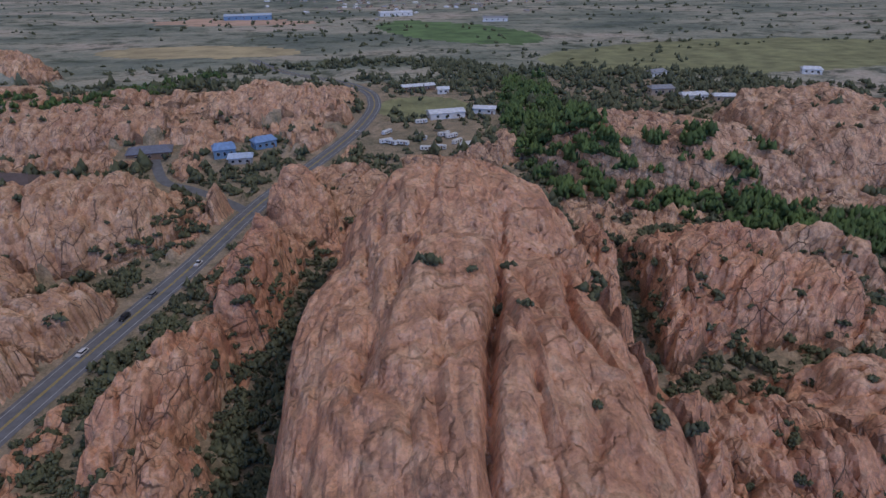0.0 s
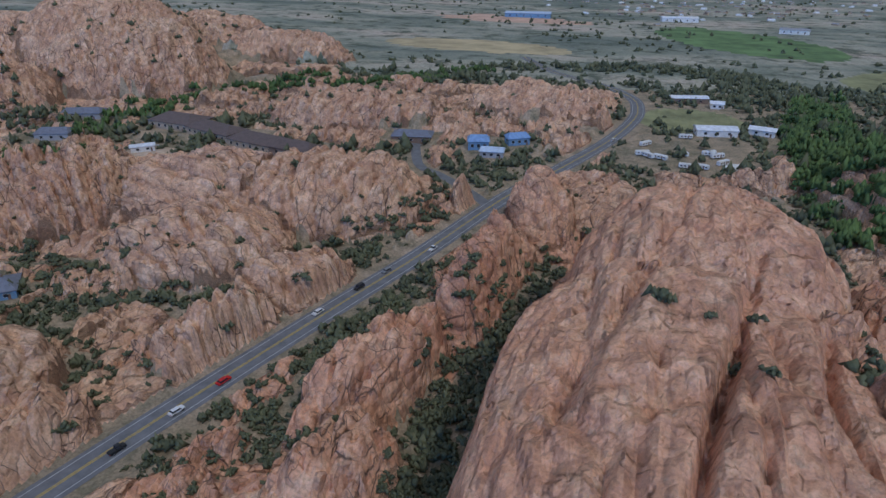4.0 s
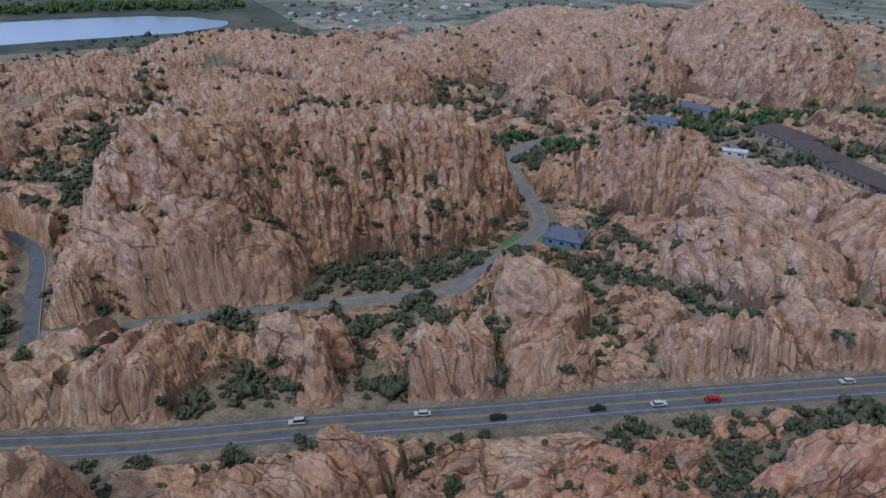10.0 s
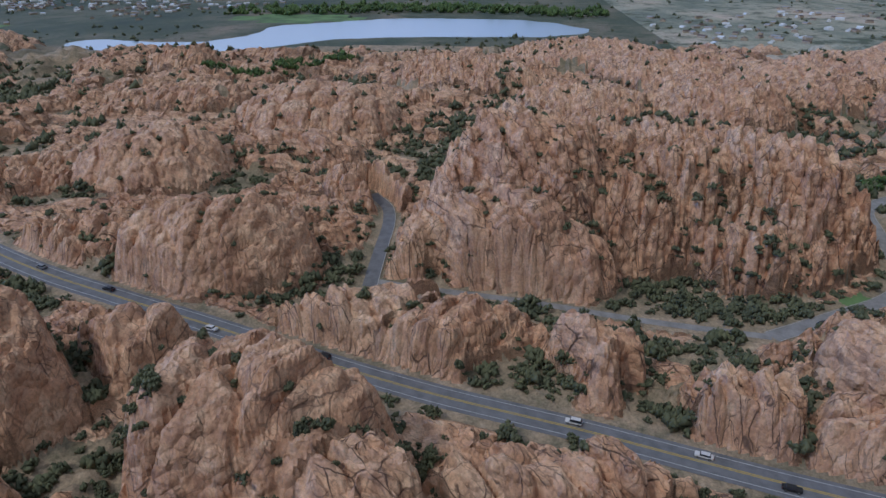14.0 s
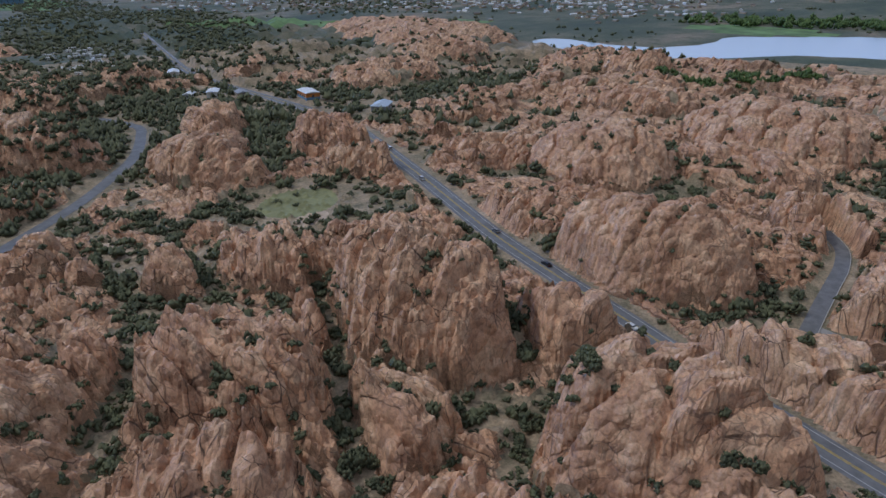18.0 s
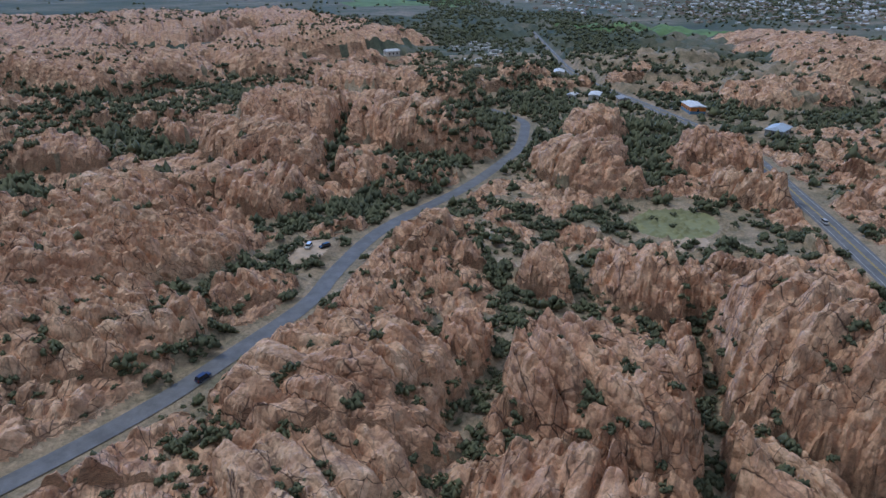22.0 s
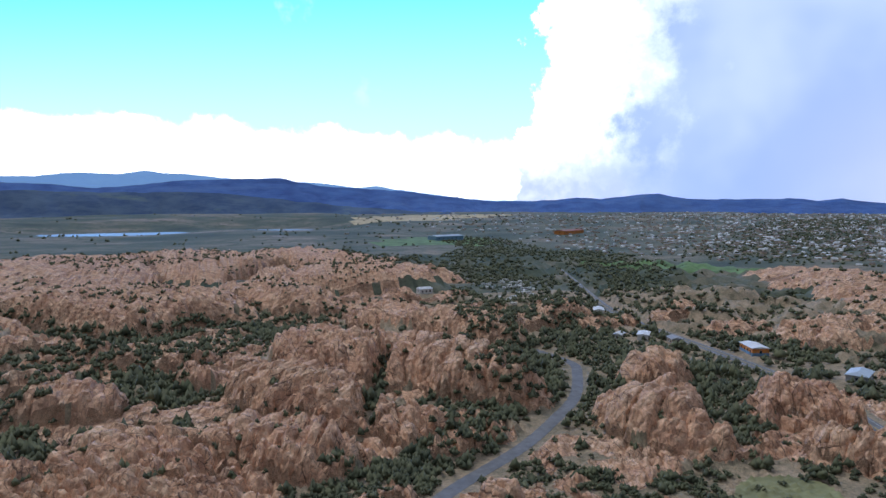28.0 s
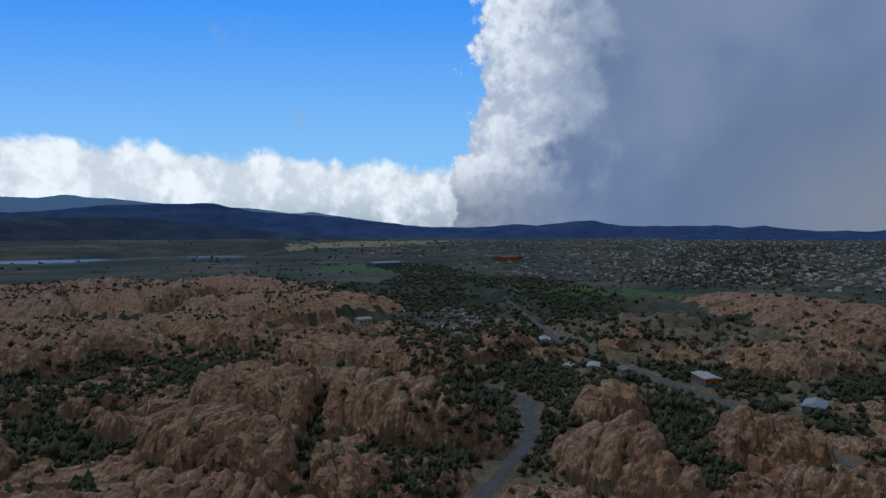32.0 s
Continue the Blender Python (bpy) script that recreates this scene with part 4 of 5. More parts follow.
def build_land():
    nx, ny = len(XS), len(YS)
    ids = np.arange(nx * ny).reshape(ny, nx)
    quads = np.stack([ids[:-1, :-1], ids[:-1, 1:], ids[1:, 1:], ids[1:, :-1]], -1).reshape(-1, 4)
    verts = np.stack([GX.ravel(), GY.ravel(), GZ.ravel()], -1)
    own = OWNER.ravel()[quads].max(1).reshape(ny - 1, nx - 1)
    lump = connected(own)
    small = np.bincount(lump.ravel())[lump] < 90
    own = np.where(small, -1, own)
    cell = (CELL[:-1, :-1] * 1e6).astype(np.int64)
    slab = connected(own.astype(np.int64) * 2000003 + cell)
    tiny = np.bincount(slab.ravel(), minlength=slab.size) < 70
    for _ in range(16):
        slab = absorb(slab, own, tiny)
    lump = connected(own)
    lump[own < 0] = -1
    names, own2 = np.unique(lump, return_inverse=True)
    first = np.searchsorted(names, 0)
    kind = np.zeros(len(names), int)
    kind[own2.ravel()] = own.ravel()
    kind = kind[first:]
    own = own2.ravel() - first
    cell = slab.ravel()
    total = own.max() + 1
    # the rocks that the flight passes nearest are things, the far ones one joined field
    mids = verts[quads[:, 0]]
    n = np.maximum(np.bincount(own + 1, minlength=total + 1)[1:], 1)
    mx, my = (np.bincount(own + 1, mids[:, i], minlength=total + 1)[1:] / n for i in (0, 1))
    top = np.full(total + 1, -99.0)
    np.maximum.at(top, own + 1, mids[:, 2])
    top = top[1:]
    tall = top - base(mx, my)
    gap = np.hypot(mx + 40, my + 10) - 3 * np.maximum(0, tall - 20) + 1e6 * (np.bincount(own + 1, minlength=total + 1)[1:] < 40)
    single = set(np.argsort(gap)[:285].tolist())
    order = np.argsort(own, kind="stable")
    cuts = np.searchsorted(own[order], np.arange(-1, total + 1))
    far = []

    def piece(name, faces, mat):
        used, local = np.unique(faces, return_inverse=True)
        me = mesh_from(name, verts[used], local.reshape(-1, 4), [mat], mat not in (GRANITE, PALE_GRANITE))
        if mat in (GRANITE, PALE_GRANITE):
            me.attributes.new("joints", "FLOAT_VECTOR", "POINT").data.foreach_set("vector", np.ascontiguousarray(JOINTS[used, :3]).ravel())
            me.attributes.new("soundness", "FLOAT", "POINT").data.foreach_set("value", np.ascontiguousarray(JOINTS[used, 3]))
        return me

    for k in range(-1, total):
        pick = order[cuts[k + 1]:cuts[k + 2]]
        if not len(pick):
            continue
        if k < 0:
            mid = verts[quads[pick, 0]]
            wob = 10 * fbm(mid[:, 0] / 40, mid[:, 1] / 40, 95, 2)
            for name, label, mat, cx, cy, a, b, turn in ZONES:
                ct, st = math.cos(radians(turn)), math.sin(radians(turn))
                dx, dy = mid[:, 0] - cx + wob * min(1, b / 30), mid[:, 1] - cy
                inside = ((dx * ct + dy * st) / a) ** 2 + ((-dx * st + dy * ct) / b) ** 2 < 1
                if inside.sum() > 4:
                    tagged(new(name, piece(name, quads[pick[inside]], LAND[mat])), label, "field", kind="structure")
                    pick, mid, wob = pick[~inside], mid[~inside], wob[~inside]
            plain = (np.hypot(mid[:, 0] + 120, mid[:, 1] + 60) + 6 * wob > 700) | (mid[:, 1] + 4 * wob > 560)
            north = plain & (mid[:, 1] > 200)
            tagged(new("plain", piece("plain", quads[pick[north]], PALE_PLAIN)), "pale grass plain with tan and green fields, reaching to the horizon", "ground", kind="structure")
            tagged(new("plain", piece("plain", quads[pick[plain & ~north]], PLAIN)), "grey-green grass plain dotted with scrub, reaching to the hills", "ground", kind="structure")
            tagged(new("ground", piece("ground", quads[pick[~plain]], SOIL)), "sandy ground with gravel, dry grass and rubble between outcrops", "ground", kind="structure")
            continue
        if k not in single:
            far.append(pick)
            continue
        names, which, sizes = np.unique(cell[pick], return_inverse=True, return_counts=True)
        if sizes.max() < 30:
            far.append(pick)
            continue
        x, y, high = float(mx[k]), float(my[k]), float(tall[k])
        if high > 29:
            name, label = "granite_dome", "tall weathered orange-pink granite dome with long joints"
        elif kind[k] < len(ROCKS) and ROCKS[kind[k]][9] > 1.55:
            name, label = "granite_ridge", "closely jointed pink granite ridge standing in upright slabs"
        elif high > 12:
            name, label = "rock_outcrop", "rounded orange granite outcrop cracked into blocks"
        else:
            name, label = "low_outcrop", "low weathered tan granite outcrop beside scrub and rubble"
        thing = tagged(new(name), label, "rock", "granite outcrops of the hills")
        thing.location = (x, y, float(base(np.array(x), np.array(y))))
        shift = Matrix.Translation(-thing.location)
        warm = x > -95 and y > 50
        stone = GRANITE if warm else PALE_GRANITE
        for c in range(len(names)):
            faces = pick[which == c]
            if len(faces) < 30:
                far.append(faces)
                continue
            ob = new("slab", piece("slab", quads[faces], stone))
            ob.data.transform(shift)
            ob.parent = thing
    if far:
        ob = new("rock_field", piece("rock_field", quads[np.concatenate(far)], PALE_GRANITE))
        tagged(ob, "field of pink granite knobs and ridges reaching to the plain", "rock", kind="stuff")


build_land()

# ---- roads ----


def ribbon(name, line, half, lift, mat, offset=0.0):
    """A strip along a line, lying on the levelled ground."""
    p = np.asarray(line)
    t = np.gradient(p, axis=0)
    t /= np.hypot(t[:, 0], t[:, 1])[:, None]
    nrm = np.stack([-t[:, 1], t[:, 0]], -1)
    cols = []
    for o in (-half, 0, half):
        q = p + nrm * (offset + o)
        crown = 0.08 * (1 - abs(o) / half) if half > 2 else 0.0
        cols.append(np.column_stack([q, base(p[:, 0], p[:, 1]) + lift + crown]))
    n = len(p)
    verts = np.concatenate(cols)
    i = np.arange(n - 1)
    quads = np.concatenate([np.stack([i + n, i + n + 1, i + 1, i], -1), np.stack([i + 2 * n, i + 2 * n + 1, i + n + 1, i + n], -1)])
    return mesh_from(name, verts, quads, [mat])


tagged(new("road", ribbon("road", ROADS[0][0], 5.1, 0.05, ASPHALT)), "grey two-lane asphalt highway with paved shoulders", "road", kind="structure")
tagged(new("road", ribbon("road", ROADS[1][0], 3.2, 0.05, ASPHALT)), "narrow winding grey asphalt road through trees", "road", kind="structure")
tagged(new("road", ribbon("road", ROADS[2][0], 3.4, 0.05, ASPHALT)), "short grey asphalt street ending among rocks", "road", kind="structure")
tagged(new("road", ribbon("road", ROADS[4][0], 1.9, 0.04, PALE_ASPHALT)), "narrow pale lane between rocks and shrubs", "road", kind="structure")
tagged(new("road", ribbon("road", ROADS[5][0], 3.0, 0.06, PALE_ASPHALT)), "pale grey residential street between rocks", "road", kind="structure")
tagged(new("road", ribbon("road", ROADS[3][0], 2.8, 0.05, ASPHALT)), "short grey driveway off the highway", "road", kind="structure")

YELLOW = plain_material("yellow_paint", (0.46, 0.33, 0.09), 0.8, 0.15, 1.0)
WHITE_PAINT = plain_material("white_paint", (0.46, 0.46, 0.45), 0.8, 0.15, 1.0)
for off, half, mat, label in ((0.28, 0.16, YELLOW, "yellow centre line"), (-0.28, 0.16, YELLOW, "yellow centre line"), (3.6, 0.12, WHITE_PAINT, "white edge line"), (-3.6, 0.12, WHITE_PAINT, "white edge line")):
    tagged(new("road_marking", ribbon("road_marking", ROADS[0][0], half, 0.145, mat, off)), label + " painted on the highway", "road marking", kind="structure")
KERB = plain_material("concrete", (0.42, 0.40, 0.37), 0.85, 0.15, 0.6)
for k, off in ((2, -3.55), (2, 3.55), (5, -3.15), (5, 3.15)):
    tagged(new("kerb", ribbon("kerb", ROADS[k][0], 0.15, 0.17, KERB, off)), "pale concrete kerb along the street", "kerb", kind="structure")


# ---- shrubs and trees ----


def clump_cloud(r, count, spread, lump):
    """Leaf clumps: small uneven four-sided tufts set through an uneven crown. Verts and triangles, one unit wide."""
    tuft = np.array([(1, 0, -0.4), (-0.5, 0.87, -0.4), (-0.5, -0.87, -0.4), (0, 0, 1)], float)
    tris = np.array([(0, 1, 3), (1, 2, 3), (2, 0, 3), (2, 1, 0)])
    lobes = [(r.uniform(-0.5, 0.5), r.uniform(-0.5, 0.5), r.uniform(0.3, 0.7), r.uniform(0.3, 0.55)) for _ in range(5)]
    vs, fs = [], []
    for i in range(count):
        lx, ly, lz, lr = lobes[i % 5]
        a, b = r.uniform(0, 2 * math.pi), math.acos(r.uniform(-0.6, 1))
        rad = lr * r.uniform(0.45, 1.1) * spread
        c = np.array((lx + rad * math.sin(b) * math.cos(a), ly + rad * math.sin(b) * math.sin(a), max(0.08, lz + 0.8 * rad * math.cos(b))))
        s = lump * r.uniform(0.6, 1.4)
        v = tuft * np.array((s, s * r.uniform(0.7, 1.3), s * r.uniform(0.6, 1.1)))
        v = v * (1 + np.array([[r.uniform(-0.3, 0.3)] for _ in range(4)]))
        t = r.uniform(0, 6.28)
        rot = np.array(((math.cos(t), -math.sin(t), 0), (math.sin(t), math.cos(t), 0), (0, 0, 1)))
        vs.append(v @ rot.T + c)
        fs.append(tris + 4 * i)
    return np.concatenate(vs), np.concatenate(fs)


def stem_cloud(r, height):
    """A tapered trunk that forks into three limbs."""
    vs, fs = [], []

    def tube(a, b, ra, rb):
        k = len(vs)
        for c, rad in ((a, ra), (b, rb)):
            for i in range(5):
                t = i * 2 * math.pi / 5
                vs.append((c[0] + rad * math.cos(t), c[1] + rad * math.sin(t), c[2]))
        for i in range(5):
            j = (i + 1) % 5
            fs.append((k + i, k + j, k + 5 + j))
            fs.append((k + i, k + 5 + j, k + 5 + i))

    fork = (r.uniform(-0.05, 0.05), r.uniform(-0.05, 0.05), 0.3 * height)
    tube((0, 0, -0.25), fork, 0.09, 0.06)
    for i in range(3):
        a = i * 2.1 + r.uniform(-0.4, 0.4)
        tube(fork, (0.4 * math.cos(a), 0.4 * math.sin(a), height * r.uniform(0.7, 0.9)), 0.045, 0.015)
    return np.array(vs), np.array(fs)


BARK = plain_material("bark", (0.11, 0.085, 0.065), 0.9, 0.3, 2.0)
pr = random.Random(11)
NEAR_CROWNS = [clump_cloud(pr, 130, 1.0, 0.17) for _ in range(6)]
FAR_CROWNS = [clump_cloud(pr, 23, 0.95, 0.31) for _ in range(6)]
TINY_CROWNS = [clump_cloud(pr, 5, 0.75, 0.58) for _ in range(6)]
STEMS = [stem_cloud(pr, 1.0) for _ in range(6)]

# belts of trees: line, half width, spacing, crown size, kind
BELTS = [
    ([(-1180, -420), (-1209, -318), (-1256, -107), (-1180, 120)], 60, 14, 8, 1),
    ([(118, 536), (102, 410), (97, 325), (118, 294), (163, 268), (189, 243), (231, 230), (300, 239)], 19, 6.0, 5.8, 1),
    ([(-125, 634), (-56, 659), (22, 674), (108, 594), (192, 580), (268, 521), (384, 487)], 26, 8, 4.5, 0),
    ([(73, 672), (83, 618), (92, 558)], 26, 8, 4.5, 0),
    ([(-355, 209), (-336, 238), (-320, 253), (-308, 302)], 13, 5, 3.6, 1),
    ([(-335, 342), (-315, 406), (-282, 458), (-237, 488), (-203, 509), (-147, 598)], 16, 6, 4.0, 1),
    ([(-412, 352), (-356, 330), (-319, 344)], 14, 6, 4.0, 0),
    ([(-495, 214), (-454, 218), (-415, 216), (-397, 251)], 13, 6, 3.6, 0),
    ([(-318, -27), (-368, -23), (-414, -15), (-466, -6), (-539, 11)], 13, 5, 3.0, 0),
    ([(-457, -5), (-436, -38), (-404, -13)], 12, 5, 3.8, 0),
    ([(-558, -236), (-613, -192), (-668, -154)], 14, 6, 4.2, 1),
    ([(-416, 71), (-396, 117), (-394, 157)], 10, 6, 3.2, 0),
    ([(-329, -116), (-342, -151), (-353, -232)], 9, 6, 3.0, 0),
    ([(-21, -304), (-59, -320), (-88, -347), (-119, -384), (-149, -415), (-160, -459), (-177, -503)], 17, 4.0, 3.4, 0),
    ([(-160, -448), (-193, -492), (-205, -548), (-244, -640), (-287, -755), (-348, -964)], 58, 6.0, 3.4, 0),
    ([(-310, -560), (-400, -720), (-520, -900), (-620, -1112), (-700, -1300)], 75, 8, 3.8, 0),
    ([(-230, -1000), (-420, -1150), (-560, -1400), (-620, -1750)], 90, 12, 4.4, 0),
    ([(-1000, -1120), (-1300, -1300), (-1700, -1650), (-2100, -1900)], 170, 16, 4.6, 0),
    ([(206, -520), (159, -535), (98, -525), (41, -535), (-3, -575), (-47, -640)], 34, 5.0, 3.2, 0),
    ([(132, -348), (122, -434), (143, -499)], 24, 6.0, 3.2, 0),
    ([(-267, -415), (-286, -395), (-315, -320), (-347, -299), (-401, -322)], 14, 6.5, 3.4, 0),
    ([(-319, -439), (-364, -386), (-425, -376)], 14, 6.5, 3.4, 0),
    ([(-203, -228), (-212, -202), (-195, -176), (-179, -150)], 7, 4.6, 3.0, 0),
    ([(-90, 298), (-86, 278), (-92, 257), (-106, 243)], 6, 4.5, 2.8, 0),
    ([(-36, 108), (-40, 135), (-40, 160), (-34, 190)], 9, 3.4, 2.9, 0),
    ([(-96, 130), (-90, 150), (-82, 180), (-74, 212)], 6, 4.0, 2.6, 0),
    ([(-205, 108), (-190, 150), (-195, 172), (-228, 185)], 9, 4.2, 2.8, 0),
    ([(-222, 60), (-212, 85), (-222, 108)], 9, 4.0, 3.0, 0),
    ([(-146, -14), (-152, -40), (-160, -70)], 4, 5.0, 2.4, 0),
    ([(-99, -67), (-126, -79), (-130, -63)], 5, 3.6, 2.6, 0),
    ([(-209, 134), (-193, 146), (-180, 152)], 7, 5, 2.6, 0),
    ([(-230, 105), (-217, 97), (-213, 85)], 7, 5, 2.8, 0),
]


# single bushes that stand out on the great dome and beside the roads
BUSHES = [(10, 126, 3.6), (18, 123, 1.6), (28, 131, 2.2), (23, 117, 2.4), (26, 105, 2), (-26, 242, 4), (46, 123, 4.5), (97, 221, 2.5), (56, 87, 3), (47, 86, 3), (-161, 3, 4.2), (-161, 17, 4.5), (-149, 53, 4.2), (-129, 104, 3.5), (-167, 97, 3.6), (-202, 89, 3.6), (-114, 154, 3), (-104, 188, 3.8), (-134, 10, 5), (-136, 28, 2.6), (-212, 117, 3.6), (-247, 82, 3.6), (-44, 137, 4)]


def plant_spots():
    """Places, sizes and kinds for all shrubs and trees."""
    r = np.random.default_rng(3)
    out = []
    n = 120000
    x, y = r.uniform(-600, 330, n), r.uniform(-720, 580, n)
    far = np.hypot(x + 40, y + 10)
    z = ground_z(x, y)
    slope = np.hypot(ground_z(x + 1.5, y) - ground_z(x - 1.5, y), ground_z(x, y + 1.5) - ground_z(x, y - 1.5)) / 3
    i = np.clip(np.searchsorted(YS, y), 0, len(YS) - 1)
    j = np.clip(np.searchsorted(XS, x), 0, len(XS) - 1)
    soil = OWNER[i, j] < 0
    thick = vnoise(x / 30, y / 30, 91)
    ring = sum(ground_z(x + 8 * math.cos(a), y + 8 * math.sin(a)) for a in np.arange(0, 6.2, 0.785)) / 8
    hollow = ring - z
    chance = np.where(soil, 0.45 + 0.7 * smooth(0.2, 0.45, thick), 0.03 + 1.3 * smooth(0.1, 1.3, hollow) * (slope < 2.6))
    chance = np.where((OWNER[i, j] >= 0) & (OWNER[i, j] < 2), 0.02 * chance, chance)
    chance = np.where((OWNER[i, j] >= 0) & (far > 250), 0.2 * chance, chance)
    chance = chance * np.where(far > 380, 0.32, 0.66) * (road_gap(x, y) > 2.2) * (lake_depth(x, y) < -5)
    chance = np.maximum(chance, 0.95 * smooth(0.35, 0.7, gully(x, y)) * (road_gap(x, y) > 2.2))
    for cx, cy, a, b in CLEAR[:1] + CLEAR[7:8]:
        chance = chance * np.where(((x - cx) / a) ** 2 + ((y - cy) / b) ** 2 < 0.3, 0.15, 1)
    for cx, cy, a, b in PADS:
        chance = np.where((np.abs(x - cx) < a) & (np.abs(y - cy) < b), 0.05, chance)
    chance = np.where((x > 80) & (np.abs(y + 20) < 110), 0.3 * chance, chance)
    ok = r.uniform(0, 1, n) < chance
    size = np.where(soil, 0.9 + 2.4 * r.uniform(0, 1, n) ** 1.5, r.uniform(0.9, 2.3, n)) * np.where(far > 380, 1.45, 1.1)
    big = r.uniform(0, 1, n) < 0.14
    size = np.where(big, size * 1.5, size)
    for cx, cy, s in BUSHES:
        out.append((cx, cy, s, 0))
    for a, b, s, k in zip(x[ok], y[ok], size[ok], far[ok]):
        out.append((a, b, s, 0))
    hx, hy = r.uniform(-300, 430, 7000), r.uniform(-1330, -640, 7000)
    for a, b, c, s in zip(hx, hy, vnoise(hx / 40, hy / 40, 99), r.uniform(1.2, 2.4, 7000)):
        if c > 0.62:
            out.append((a, b, s, 0))
    m = 9000
    bear, dist = r.uniform(0, 6.283, m), 560 + 2600 * r.uniform(0, 1, m) ** 1.6
    fx, fy = -np.sin(bear) * dist - 100, np.cos(bear) * dist
    keep = (0.6 * vnoise(fx / 130, fy / 130, 97) + 0.4 * vnoise(fx / 40, fy / 40, 98) > 0.5) & (lake_depth(fx, fy) < -6)
    for a, b, d in zip(fx[keep], fy[keep], dist[keep]):
        out.append((a, b, r.uniform(1.6, 3.2) * (1 + d / 2200), 0))
    for line, half, gap, s, kind in BELTS:
        pts = curve_points(line, gap)
        for px, py in pts:
            for _ in range(max(1, int(round(2 * half / gap)))):
                a, b = px + r.uniform(-half, half), py + r.uniform(-half, half)
                yard = any(abs(a - q[0]) < q[2] and abs(b - q[1]) < q[3] for q in PADS)
                if road_near(a, b) > 0.5 * s and (not yard or r.uniform() < 0.2):
                    out.append((a, b, s * r.uniform(0.6, 1.15), kind))
    return out


def joined_plants(name, label, spots, crowns, mat, upright):
    r = random.Random(len(spots))
    vs, fs, k = [], [], 0
    pos = np.array([(a[0], a[1]) for a in spots])
    zs = ground_z(pos[:, 0], pos[:, 1])
    for (x, y, s, kind), z in zip(spots, zs):
        v, f = crowns[r.randrange(len(crowns))]
        t = r.uniform(0, 6.28)
        c, d = math.cos(t) * s, math.sin(t) * s
        h = s * upright * r.uniform(0.85, 1.2)
        w = np.column_stack([v[:, 0] * c - v[:, 1] * d + x, v[:, 0] * d + v[:, 1] * c + y, v[:, 2] * h + z - 0.12 * s])
        vs.append(w)
        fs.append(f + k)
        k += len(v)
    me = mesh_from(name, np.concatenate(vs), np.concatenate(fs), [mat])
    return tagged(new(name, me), label, "shrubs" if upright < 1.2 else "trees", kind="stuff")


def plant_all():
    spots = plant_spots()
    gap = [math.hypot(s[0] + 40, s[1]) - 40 * (s[2] > 2.4) + 400 * (math.hypot(s[0] - 12, s[1] + 15) < 92 or s[0] > 70 - 0.3 * s[1]) for s in spots]
    order = np.argsort(gap)
    near = [spots[i] for i in order[:260]]
    rest = [spots[i] for i in order[260:]]
    parts = {}
    for kind, mat in ((0, SHRUB), (1, COTTONWOOD)):
        for i in range(6):
            parts[kind, i] = (mesh_from("crown", *NEAR_CROWNS[i], [mat]), mesh_from("trunk", *STEMS[i], [BARK]))
    r = random.Random(4)
    for x, y, s, kind in near:
        name, label = ("cottonwood", "leafy bright green cottonwood tree by the creek") if kind else ("juniper", "dark green juniper tree among granite") if s > 2.2 else ("shrub", "dark green scrub oak shrub between rocks")
        thing = tagged(new(name), label, "tree" if kind or s > 2.2 else "shrub", "trees" if kind or s > 2.2 else "shrubs among the rocks")
        i = r.randrange(6)
        for part, me in zip(("crown", "trunk"), parts[kind, i]):
            ob = new(part, me)
            ob.parent = thing
        thing.location = (x, y, float(ground_z(x, y)) - 0.12 * s)
        thing.rotation_euler = (0, 0, r.uniform(0, 6.28))
        thing.scale = (s, s, s * r.uniform(0.85, 1.3))
    mid = [s for s in rest if math.hypot(s[0] + 40, s[1]) < 300]
    far = [s for s in rest if math.hypot(s[0] + 40, s[1]) >= 300]
    joined_plants("scrub", "scattered dark green scrub in the gaps of the rocks", [s for s in mid if not s[3]], FAR_CROWNS, SHRUB, 1.0)
    joined_plants("creek_trees", "belt of bright green cottonwoods along the creek", [s for s in mid + far if s[3]], FAR_CROWNS, COTTONWOOD, 1.5)
    joined_plants("distant_scrub", "distant dark green scrub and trees of the valleys", [s for s in far if not s[3]], TINY_CROWNS, SHRUB, 1.1)


plant_all()


# ---- water and mountains ----
for (line, half, level), label in zip(LAKES, ("reservoir lake among granite shores, pale blue sky reflection in its base colour", "distant lake below the hills, silvery sky reflection in its base colour", "small lake below the hills, silvery sky reflection in its base colour")):
    p = np.array(line)
    (x0, y0), (x1, y1) = p.min(0) - 130, p.max(0) + 130
    me = mesh_from("lake", np.array([(x0, y0, level), (x1, y0, level), (x1, y1, level), (x0, y1, level)]), np.array([(0, 1, 2, 3)]), [WATER], False)
    tagged(new("lake", me), label, "lake", kind="structure")

# skyline: bearing from north over west, and rise of the crest over the eye, in degrees
FRONT = [(-180, 1.72), (-176.3, 1.53), (-173.5, 1.19), (-171, 0.92), (-168.6, 1.19), (-165, 1.27), (-150, 0.8), (-130, 0.4), (-100, 0.3), (-40, 0.1), (40, 0.2), (90, 0.35), (115, 0.05), (128.2, -0.3), (131.6, 0.16), (133.1, -0.01), (135, 0.21),
         (138.1, 0.09), (142.3, 0.19), (144.5, 0.56), (146.7, 0.43), (149, 0.16), (150.8, 0.3), (153.6, 0.02), (157.5, -0.02), (161.8, 0.42), (165.6, 0.85), (168.5, 0.99), (172.2, 1.23), (175.4, 1.86), (179, 1.79), (180, 1.72)]
